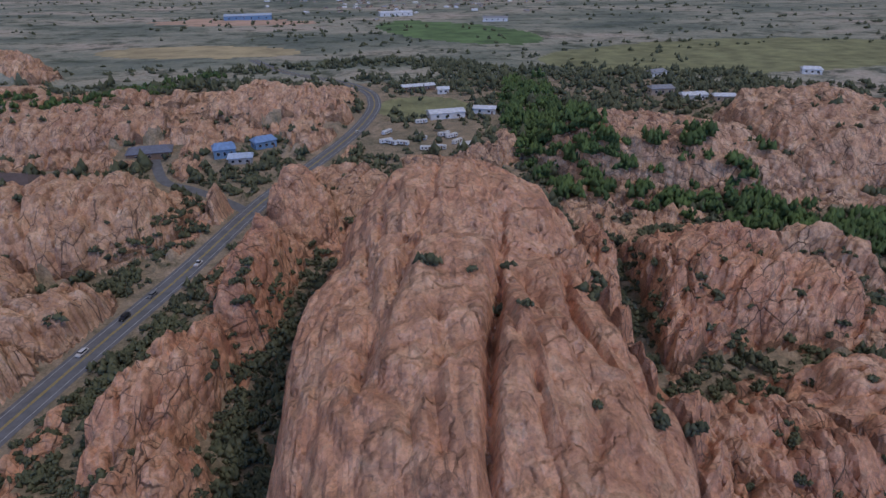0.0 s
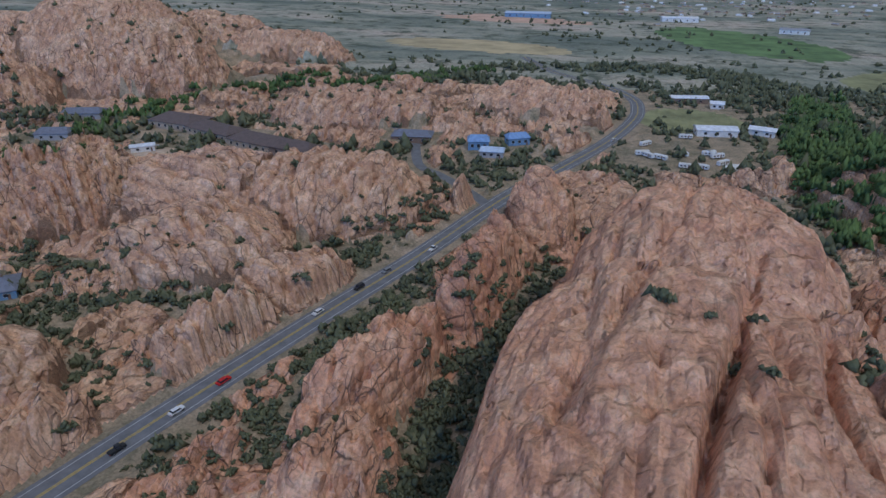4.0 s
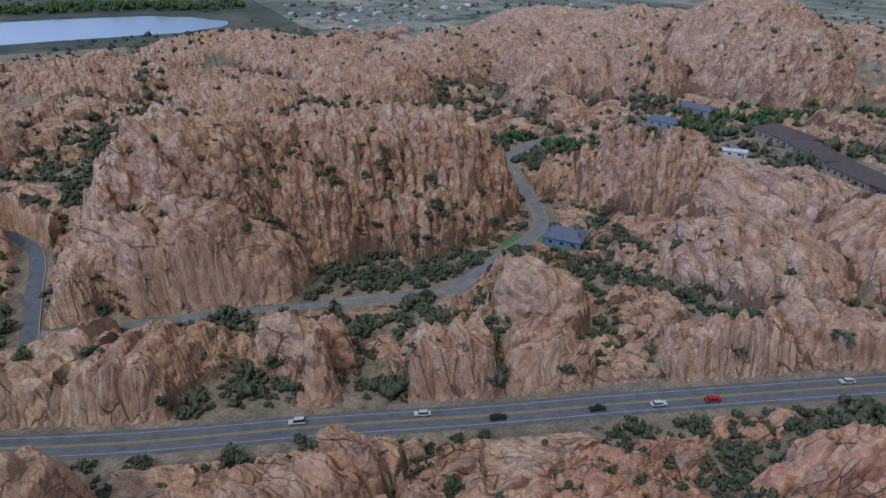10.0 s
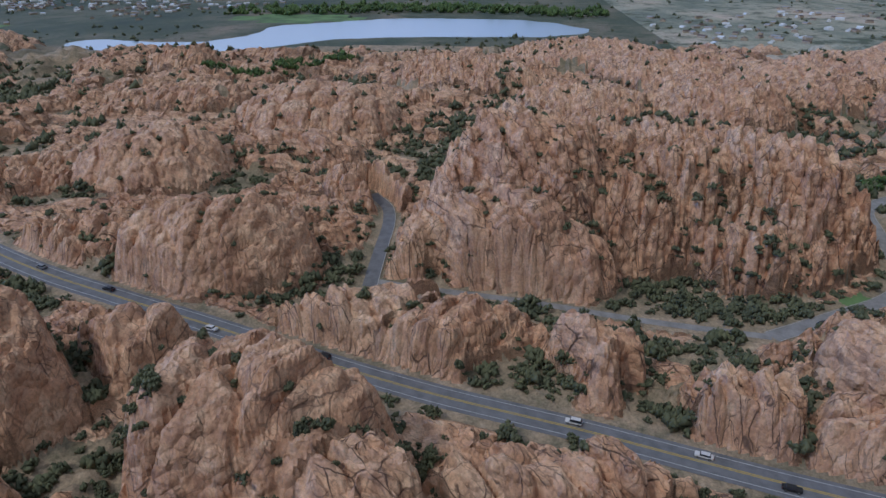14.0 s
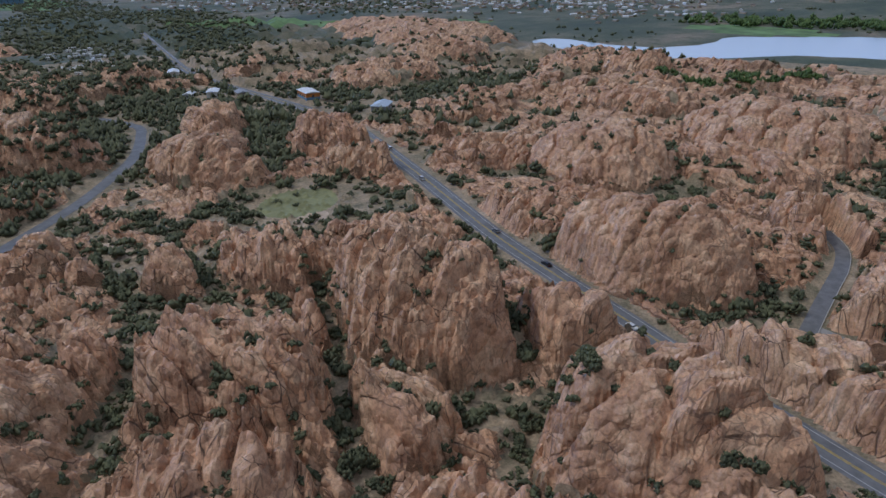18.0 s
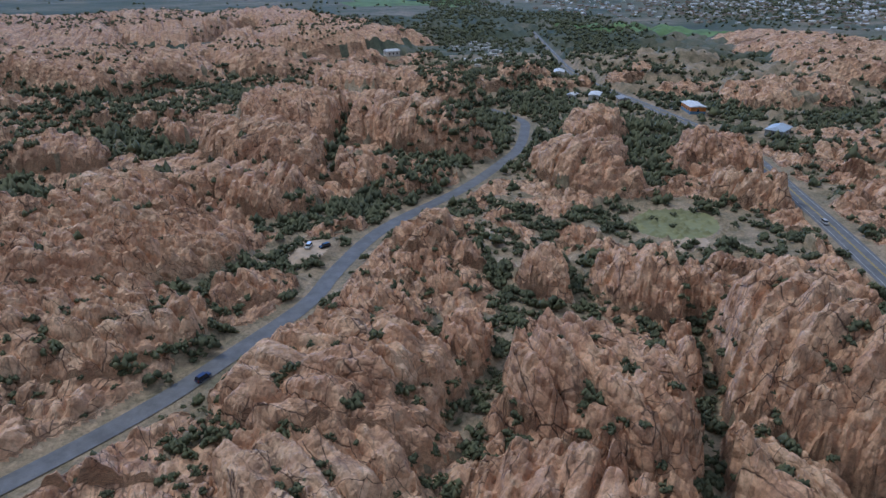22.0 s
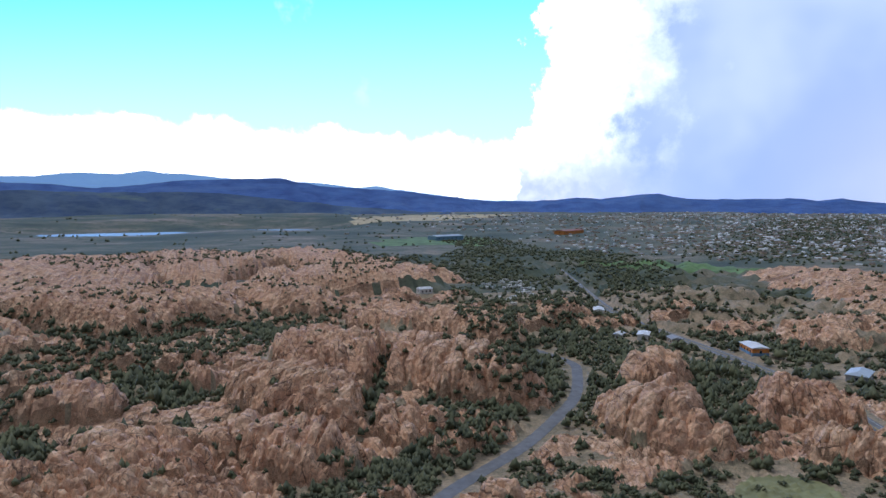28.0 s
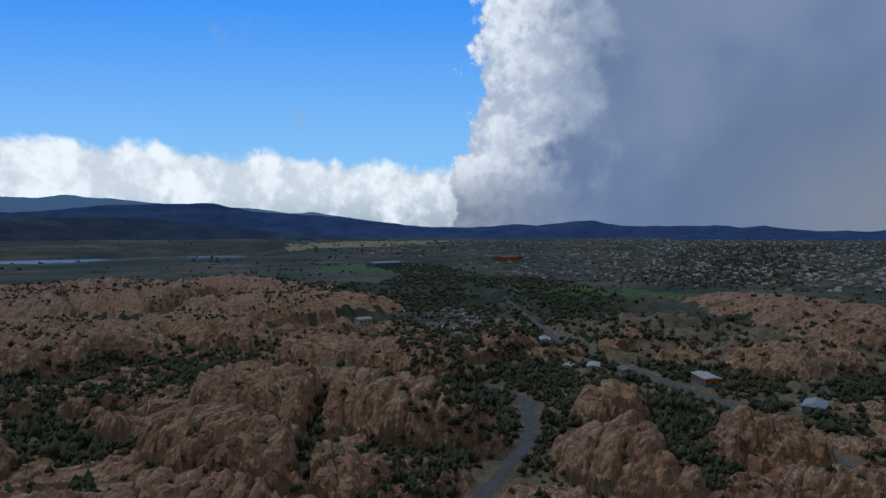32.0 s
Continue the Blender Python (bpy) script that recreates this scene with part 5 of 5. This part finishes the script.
BACK = [(-180, 1.85), (-177.6, 2.07), (-174.3, 2.33), (-172.3, 2.08), (-169.7, 2.16), (-167.2, 1.83), (-160, 1.7), (-140, 1.0), (-100, 0.3), (120, -0.4), (160, 0.1), (164.7, 0.8), (167.5, 1.23), (169.4, 1.09), (171.8, 1.37), (175, 1.63), (180, 1.85)]


def mountains(name, label, crest, near, far, rows, mat, k):
    az = np.radians(np.linspace(-180, 180, 1800))
    el = np.interp(np.degrees(az), *np.array(crest).T) + 0.22 * fbm(np.degrees(az) / 1.6, 0 * az, k, 5) * np.minimum(1, (180 - np.degrees(abs(az))) / 3)
    vs = []
    for i in range(rows):
        s = i / (rows - 1)
        rad = near + (far - near) * s
        z = 10 + (110 + far * np.tan(np.radians(el))) * s ** 1.35
        z = z + 95 * fbm(az * 30, 0 * az + s * 4, k + 3, 5) * np.minimum(1, (180 - np.degrees(abs(az))) / 3) * math.sin(math.pi * s)
        vs.append(np.column_stack([-np.sin(az) * rad, np.cos(az) * rad, z]))
    n = len(az)
    ids = np.arange(rows * n).reshape(rows, n)
    quads = np.stack([ids[:-1, :-1], ids[1:, :-1], ids[1:, 1:], ids[:-1, 1:]], -1).reshape(-1, 4)
    tagged(new(name, mesh_from(name, np.concatenate(vs), quads, [mat])), label, "mountains", kind="structure")


mountains("mountain_range", "forested mountain range beyond the plain, dark blue with painted haze", FRONT, 3350, 4550, 12, RIDGE, 3)
mountains("backdrop", "mountains in the far distance, pale blue with painted and glowing haze", BACK, 4580, 4700, 4, FAR_RIDGE, 9)

FOOT = [(-180, 0.6), (-176, 0.73), (-172, 0.63), (-165, 0.79), (-150, 0.3), (-130, -0.2), (-100, -0.6), (100, -1.2), (128, -1.3), (150, -1.3), (160.8, -1.1), (169.4, -0.55), (174, -0.04), (178.6, 0.5), (180, 0.6)]
mountains("foothills", "scrubby green foothills below the mountains, tinted blue with painted haze", FOOT, 2950, 3600, 10, FOOTHILL, 17)


# ---- buildings, cars and small things ----


def part(name, bm, mat, parent, label=""):
    """Links a bmesh as one mesh object under a thing or a part."""
    me = bpy.data.meshes.new(name)
    bm.to_mesh(me)
    bm.free()
    me.materials.append(mat)
    ob = new(name, me)
    ob.parent = parent
    return tagged(ob, label)


def box(bm, x0, x1, y0, y1, z0, z1, top=1.0):
    """A box, its top drawn in by the factor top."""
    cx, cy = (x0 + x1) / 2, (y0 + y1) / 2
    low = [bm.verts.new(v) for v in ((x0, y0, z0), (x1, y0, z0), (x1, y1, z0), (x0, y1, z0))]
    high = [bm.verts.new((cx + (v.co.x - cx) * top, cy + (v.co.y - cy) * top, z1)) for v in low]
    bm.faces.new(low[::-1])
    bm.faces.new(high)
    for i in range(4):
        j = (i + 1) % 4
        bm.faces.new((low[i], low[j], high[j], high[i]))
    return bm


def boxed(*a, **k):
    return box(bmesh.new(), *a, **k)


def roof_mesh(w, d, z, rise, hip, over=0.6, thick=0.25):
    """A pitched roof with eaves; hip: how far the ridge ends are drawn in."""
    bm = bmesh.new()
    a, b = w / 2 + over, d / 2 + over
    low = [bm.verts.new(v) for v in ((-a, -b, z), (a, -b, z), (a, b, z), (-a, b, z))]
    mid = [bm.verts.new(v) for v in ((-a, -b, z + thick), (a, -b, z + thick), (a, b, z + thick), (-a, b, z + thick))]
    r = [bm.verts.new((-a + hip, 0, z + thick + rise)), bm.verts.new((a - hip, 0, z + thick + rise))]
    bm.faces.new(low[::-1])
    for i in range(4):
        j = (i + 1) % 4
        bm.faces.new((low[i], low[j], mid[j], mid[i]))
    bm.faces.new((mid[0], mid[1], r[1], r[0]))
    bm.faces.new((mid[2], mid[3], r[0], r[1]))
    bm.faces.new((mid[1], mid[2], r[1]))
    bm.faces.new((mid[3], mid[0], r[0]))
    return bm


WALLS = {n: plain_material(n + "_wall", c, 0.85, 0.12, 0.4) for n, c in (("tan", (0.42, 0.33, 0.24)), ("white", (0.70, 0.69, 0.66)), ("blue", (0.16, 0.28, 0.42)), ("brown", (0.22, 0.15, 0.11)), ("orange", (0.62, 0.22, 0.05)), ("grey", (0.36, 0.36, 0.36)))}
ROOFS = {n: plain_material(n + "_roof", c, 0.8, 0.15, 0.5) for n, c in (("brown", (0.13, 0.095, 0.085)), ("slate", (0.17, 0.18, 0.22)), ("blue", (0.20, 0.32, 0.52)), ("white", (0.68, 0.69, 0.71)), ("grey", (0.30, 0.30, 0.31)), ("pale_blue", (0.46, 0.54, 0.64)), ("red", (0.36, 0.15, 0.12)))}
GLASS = plain_material("window_glass", (0.03, 0.035, 0.045), 0.15, 0.1, 1.0, 0.0, 0)
FRAME = plain_material("window_frame", (0.6, 0.58, 0.55), 0.6, 0.1, 1.0)
DOOR = plain_material("door_paint", (0.17, 0.10, 0.07), 0.6, 0.15, 1.0)


def window(parent, x, y, z, w, h, side):
    """A framed pane set in a wall; side 0 faces along y, 1 along x."""
    def at(x0, x1, o0, o1, z0, z1):
        return boxed(x0, x1, y + o0, y + o1, z0, z1) if side == 0 else boxed(x + o0, x + o1, y + x0 - x, y + x1 - x, z0, z1)
    fr = part("window", at(x - w / 2 - 0.08, x + w / 2 + 0.08, -0.06, 0.06, z - 0.08, z + h + 0.08), FRAME, parent)
    part("pane", at(x - w / 2, x + w / 2, -0.09, 0.09, z, z + h), GLASS, fr)


def house(x, y, w, d, h, turn, wall, roof, label, rise=1.8, hip=0.0, name="house", windows=3, chimney=False, plinth=None):
    thing = tagged(new(name), label, "building", "buildings among the rocks")
    z = float(ground_z(x, y))
    thing.matrix_basis = pose(x, y, z, 0, 0, turn)
    part("wall", boxed(-w / 2, w / 2, -d / 2, d / 2, -1.5, h), WALLS[wall], thing)
    if plinth:
        part("wall_base", boxed(-w / 2 - 0.06, w / 2 + 0.06, -d / 2 - 0.06, d / 2 + 0.06, -1.4, h * 0.4), WALLS[plinth], thing, plinth + " lower wall")
    rf = part("roof", roof_mesh(w, d, h, rise, hip), ROOFS[roof], thing)
    if chimney:
        part("chimney", boxed(w * 0.2, w * 0.2 + 0.8, -0.4, 0.4, h, h + rise + 1.0), WALLS["brown"], rf)
    for i in range(windows):
        px = -w / 2 + (i + 0.7) * w / (windows + 0.4)
        for s in (-1, 1):
            window(thing, px, s * d / 2, h * 0.35, min(1.6, w / (windows * 2)), h * 0.38, 0)
    for s in (-1, 1):
        window(thing, s * w / 2, 0, h * 0.35, 1.4, h * 0.38, 1)
    part("door", boxed(w * 0.32, w * 0.32 + 1.0, -d / 2 - 0.08, -d / 2 + 0.1, 0.0, min(2.1, h * 0.8)), DOOR, thing)
    return thing


house(-284, 364, 34, 22, 4.6, -8, "tan", "brown", "broad tan lodge wing with a dark brown hipped roof", 4.0, 9, "lodge", 6)
house(-250, 353, 38, 17, 4.2, -18, "tan", "brown", "middle lodge wing with a dark brown roof and tan walls", 3.4, 7, "lodge", 7)
house(-206, 338, 48, 18, 4.4, -14, "tan", "brown", "lower lodge wing with a dark brown roof and tan walls", 3.8, 8, "lodge", 9)
house(-273, 313, 13, 6, 3, 40, "white", "white", "small white-roofed shelter on the parking lot", 0.6, 0, "shelter", 2)
house(-341, 319, 20, 12, 4, 20, "grey", "slate", "grey house with a slate roof among green trees", 2.6, 3, chimney=True)
house(-360, 363, 26, 13, 4, 20, "grey", "slate", "wide grey house with a slate roof among green trees", 2.6, 3)
house(-212, 158, 16, 13, 3.2, 40, "blue", "slate", "slate-roofed house with blue walls beside the street", 3.0, 5, chimney=True)
house(-88, 373, 12, 9, 5, 15, "blue", "blue", "tall blue house with a blue metal roof", 3.0, 2)
house(-68, 388, 13, 8, 4.2, 30, "blue", "blue", "blue house with a long blue metal roof", 2.6, 2)
house(-77, 361, 13, 8, 3.5, 5, "grey", "pale_blue", "low outbuilding with a pale blue roof", 1.8, 1)
house(-184, 331, 27, 14, 5, -10, "brown", "brown", "brown house with a broad brown roof", 3.2, 4)
house(-132, 383, 24, 13, 4, 10, "brown", "slate", "low brown house with a purplish slate roof", 2.6, 4)
house(90, 353, 10, 8, 4, 20, "white", "pale_blue", "small creekside building with a pale blue roof", 1.6, 0, windows=2)
house(33, 532, 26, 9, 4, 12, "brown", "white", "long low building with a white roof", 1.2, 0)
house(46, 441, 24, 11, 4, 10, "white", "white", "white workshop with a broad white roof", 1.6, 0)
house(74, 449, 15, 8, 3.5, -15, "white", "white", "white shed with a white metal roof", 1.4, 0, "shed", 2)
house(52, 520, 9, 7, 3.5, 0, "white", "white", "small white cabin beside the dry field", 1.5, 0, windows=2)
house(240, 557, 16, 9, 4, 20, "white", "grey", "white house with a grey roof by the tree belt", 2.0, 2)
house(377, 551, 16, 9, 4, -20, "white", "white", "white house with a white roof by the tree belt", 2.0, 2)
house(236, 476, 20, 9, 4, 5, "white", "white", "white ranch house with a long white roof", 1.6, 1)
house(257, 469, 16, 8, 4, -10, "tan", "white", "tan ranch house with a white roof", 1.6, 1)
house(215, 486, 18, 9, 5, 0, "tan", "grey", "tan house with a grey roof behind rocks", 2.0, 2)
house(-318, -428, 20, 11, 5, 70, "orange", "white", "store with an orange upper wall, blue base and white roof", 1.0, 0, "store", 4, plinth="blue")
house(-304, -602, 18, 9, 4, 60, "white", "white", "white building beside the highway", 1.4, 0)
house(-275, -492, 16, 8, 4, 50, "white", "white", "white roadside building with a flat white roof", 0.8, 0)
house(-286, -470, 12, 8, 4, 70, "tan", "grey", "tan roadside building with a grey roof", 1.4, 0, windows=2)
house(-262, -505, 10, 6, 3.5, 40, "white", "white", "small white roadside cabin", 1.2, 0, windows=2)
house(-323, -353, 18, 11, 4, 30, "grey", "pale_blue", "grey house with a pale metal roof among junipers", 2.0, 2)
house(-183, -754, 15, 9, 5, 10, "white", "white", "white house standing on a rocky hill", 2.0, 1)
house(-538, -1728, 90, 36, 11, 20, "blue", "pale_blue", "large blue hall on the far plain", 3.0, 0, "hall", 6)
house(-959, -1829, 110, 34, 9, 30, "orange", "red", "long reddish hall on the far plain", 3.0, 0, "hall", 6)
house(-216, 1254, 80, 28, 8, 5, "blue", "pale_blue", "blue and white hall on the far plain", 2.0, 0, "hall", 6)
house(42, 1279, 60, 22, 7, 10, "white", "white", "white industrial hall on the far plain", 2.0, 0, "hall", 5)
house(198, 1120, 40, 18, 6, -10, "white", "grey", "white farm hall on the far plain", 2.0, 0, "hall", 4)


def trailer(x, y, turn, label):
    """A caravan: rounded body, door, windows, axle with wheels."""
    thing = tagged(new("trailer"), label, "trailer", "trailers parked in the yards")
    thing.matrix_basis = pose(x, y, float(ground_z(x, y)), 0, 0, turn)
    bm = boxed(-4, 4, -1.25, 1.25, 0.5, 2.9)
    bmesh.ops.bevel(bm, geom=bm.edges[:], offset=0.3, segments=2, affect="EDGES")
    part("body", bm, WALLS["white"], thing)
    part("door", boxed(1.0, 1.8, -1.3, -1.2, 0.7, 2.5), DOOR, thing)
    for px in (-2.6, -0.6, 2.8):
        part("pane", boxed(px - 0.5, px + 0.5, -1.29, -1.2, 1.5, 2.2), GLASS, thing)
    for s in (-1, 1):
        bm = bmesh.new()
        bmesh.ops.create_cone(bm, cap_ends=True, segments=10, radius1=0.4, radius2=0.4, depth=0.25, matrix=pose(0, s * 1.15, 0.4, 90, 0, 0))
        part("wheel", bm, TYRE, thing)


TYRE = plain_material("tyre", (0.02, 0.02, 0.02), 0.9, 0.2, 3.0)
RIM = plain_material("rim", (0.45, 0.45, 0.46), 0.35, 0.1, 3.0, 0.9, 0)
LAMP = plain_material("headlight_glass", (0.75, 0.75, 0.72), 0.2, 0.05, 3.0, 0, 0)
TAIL = plain_material("tail_light", (0.45, 0.02, 0.02), 0.3, 0.05, 3.0, 0, 0)
tr = random.Random(9)
for i in range(16):
    trailer(12 + tr.uniform(-14, 46), 392 + tr.uniform(-24, 40), tr.uniform(-60, 60), "white camping trailer parked in a yard")
for i in range(34):
    s = tr.random()
    trailer(-250 - 56 * s + tr.uniform(-22, 22), -640 - 190 * s + tr.uniform(-24, 24), tr.uniform(0, 180), "white mobile home among dark trees")

PAINT = {n: plain_material(n + "_car_paint", c, 0.3, 0.06, 1.0, 0.2, 0) for n, c in (("white", (0.75, 0.75, 0.75)), ("black", (0.02, 0.02, 0.022)), ("red", (0.55, 0.02, 0.02)), ("grey", (0.22, 0.23, 0.24)), ("blue", (0.03, 0.05, 0.13)), ("silver", (0.5, 0.5, 0.51)))}
CARS = {}


def car(colour, kind):
    """A car with body, glazed cabin, roof, wheels and lights; length along x."""
    tall = {"saloon": 1.42, "suv": 1.75, "pickup": 1.8}[kind]
    thing = tagged(new("pickup_truck" if kind == "pickup" else "car"), f"{colour} {kind.replace('suv', 'sport utility vehicle').replace('pickup', 'pickup truck')} on the road", "car", "cars on the roads")
    bm = boxed(-2.35, 2.35, -0.92, 0.92, 0.32, 0.95)
    bmesh.ops.bevel(bm, geom=bm.edges[:], offset=0.14, segments=2, affect="EDGES")
    body = part("body", bm, PAINT[colour], thing)
    back = {"saloon": -1.7, "suv": -2.25, "pickup": -0.4}[kind]
    bm = boxed(back, 1.15, -0.84, 0.84, 0.9, tall - 0.06, top=0.78)
    part("windows", bm, GLASS, thing, "dark car windows")
    mid, half = (back + 1.15) / 2, (1.15 - back) / 2 * 0.8
    bm = boxed(mid - half, mid + half, -0.68, 0.68, tall - 0.1, tall)
    bmesh.ops.bevel(bm, geom=bm.edges[:], offset=0.04, segments=1, affect="EDGES")
    part("roof", bm, PAINT[colour], thing)
    for px in (-1.45, 1.45):
        for s in (-1, 1):
            bm = bmesh.new()
            bmesh.ops.create_cone(bm, cap_ends=True, segments=14, radius1=0.34, radius2=0.34, depth=0.24, matrix=pose(px, s * 0.84, 0.34, 90, 0, 0))
            wheel = part("wheel", bm, TYRE, thing)
            bm = bmesh.new()
            bmesh.ops.create_cone(bm, cap_ends=True, segments=10, radius1=0.2, radius2=0.17, depth=0.03, matrix=pose(px, s * 0.97, 0.34, -90 * s, 0, 0))
            part("rim", bm, RIM, wheel)
    for s in (-1, 1):
        part("headlight", boxed(2.3, 2.37, s * 0.62 - 0.2, s * 0.62 + 0.2, 0.62, 0.78), LAMP, body)
        part("tail_light", boxed(-2.37, -2.3, s * 0.66 - 0.16, s * 0.66 + 0.16, 0.65, 0.82), TAIL, body)
    return thing


def drive(line, x, y, colour, kind, side):
    """Sets a car on a road's lane beside the given place."""
    d = np.hypot(line[:, 0] - x, line[:, 1] - y)
    i = int(np.clip(d.argmin(), 1, len(line) - 2))
    t = (line[i + 1] - line[i - 1]) * side
    t = t / np.hypot(*t)
    lane = np.array((t[1], -t[0])) * 1.9
    place_car(line[i, 0] + lane[0] + t[0] * 0.1, line[i, 1] + lane[1], math.degrees(math.atan2(t[1], t[0])), colour, kind, float(base(line[i, 0], line[i, 1])) + 0.12)


def place_car(x, y, turn, colour, kind, z):
    m = pose(x, y, z, 0, 0, turn)
    if (colour, kind) in CARS:
        copy_thing(CARS[colour, kind], m)
    else:
        CARS[colour, kind] = car(colour, kind)
        CARS[colour, kind].matrix_basis = m


HW = ROADS[0][0]
CAR_SPOTS = [(-162, -48, "black", "suv", -1), (-142, 26, "white", "suv", -1), (-133, 60, "white", "saloon", -1), (-127, 82, "black", "saloon", 1), (-120, 106, "black", "pickup", 1), (-116, 124, "white", "saloon", 1),
             (-109, 141, "red", "saloon", 1), (-97, 182, "white", "saloon", -1), (-90, 200, "black", "suv", -1), (-83, 217, "grey", "saloon", -1), (-75, 242, "white", "pickup", 1),
             (-198, -163, "grey", "saloon", -1), (-186, -133, "black", "saloon", -1), (-175, -84, "white", "saloon", 1), (-230, -228, "silver", "suv", 1), (-255, -280, "white", "suv", -1), (-16, 418, "white", "saloon", 1)]
for x, y, colour, kind, side in CAR_SPOTS:
    drive(HW, x, y, colour, kind, side)
drive(ROADS[1][0], 33, -198, "blue", "suv", 1)
drive(ROADS[5][0], -208, 119, "black", "saloon", 1)
place_car(-11, -272, 60, "white", "suv", float(ground_z(-11, -272)))
place_car(-17, -270, 20, "black", "suv", float(ground_z(-17, -270)))
place_car(-314, -446, 70, "white", "pickup", float(ground_z(-314, -446)))
place_car(-272, 322, 40, "silver", "saloon", float(ground_z(-272, 322)))


def town(name, label, spots):
    """Far houses joined: walls with pitched roofs."""
    r = random.Random(len(spots))
    for mats, share in (((WALLS["tan"], ROOFS["grey"]), 0), ((WALLS["tan"], ROOFS["brown"]), 1), ((WALLS["white"], ROOFS["white"]), 2)):
        vs, fs, ms = [], [], []
        for i, (x, y) in enumerate(spots):
            if i % 3 != share:
                continue
            w, d, h, t = r.uniform(3.5, 6.5), r.uniform(2.6, 4), r.uniform(2.5, 4), r.uniform(0, 3.14)
            z = float(ground_z(x, y)) - 1
            c, s = math.cos(t), math.sin(t)
            k = len(vs)
            for px, py, pz in ((-w, -d, 0), (w, -d, 0), (w, d, 0), (-w, d, 0), (-w, -d, h), (w, -d, h), (w, d, h), (-w, d, h), (-w, 0, h + 1.6), (w, 0, h + 1.6)):
                vs.append((x + px * c - py * s, y + px * s + py * c, z + pz))
            for f, m in (((0, 1, 5, 4), 0), ((2, 3, 7, 6), 0), ((1, 2, 6, 5), 0), ((3, 0, 4, 7), 0), ((4, 5, 9, 8), 1), ((6, 7, 8, 9), 1), ((5, 6, 9, 9), 0), ((7, 4, 8, 8), 0)):
                if f[2] == f[3]:
                    f = (f[0], f[1], f[2])
                fs.append([k + q for q in f])
                ms.append(m)
        me = bpy.data.meshes.new(name)
        me.from_pydata(vs, [], fs)
        for m in mats:
            me.materials.append(m)
        me.polygons.foreach_set("material_index", ms)
        tagged(new(name, me), label, "houses", kind="stuff")


def town_spots(n, a, b, spread_a, spread_b, seed):
    """Places strewn along a strip from a to b."""
    r = random.Random(seed)
    out = []
    for _ in range(n):
        s = r.random()
        w = spread_a + (spread_b - spread_a) * s
        out.append((a[0] + (b[0] - a[0]) * s + r.gauss(0, w), a[1] + (b[1] - a[1]) * s + r.gauss(0, w)))
    return [p for p in out if lake_depth(np.array(p[0]), np.array(p[1])) < -10]


town("distant_houses", "pale houses of the town spread over the plain", town_spots(2100, (-1100, -1180), (-2500, -2500), 150, 520, 1) + town_spots(700, (-1150, -900), (-2300, -1400), 80, 300, 2) + town_spots(350, (-820, -1300), (-1300, -2700), 90, 260, 7))
town("distant_houses", "houses beyond the lake on the plain", town_spots(260, (-1180, -640), (-1600, -760), 60, 180, 3) + town_spots(90, (-900, 270), (-1250, 560), 50, 150, 4))
town("distant_houses", "scattered far houses on the northern plain", town_spots(160, (60, 1500), (300, 2300), 120, 350, 5) + town_spots(70, (-700, -2300), (-1300, -3000), 150, 300, 6))
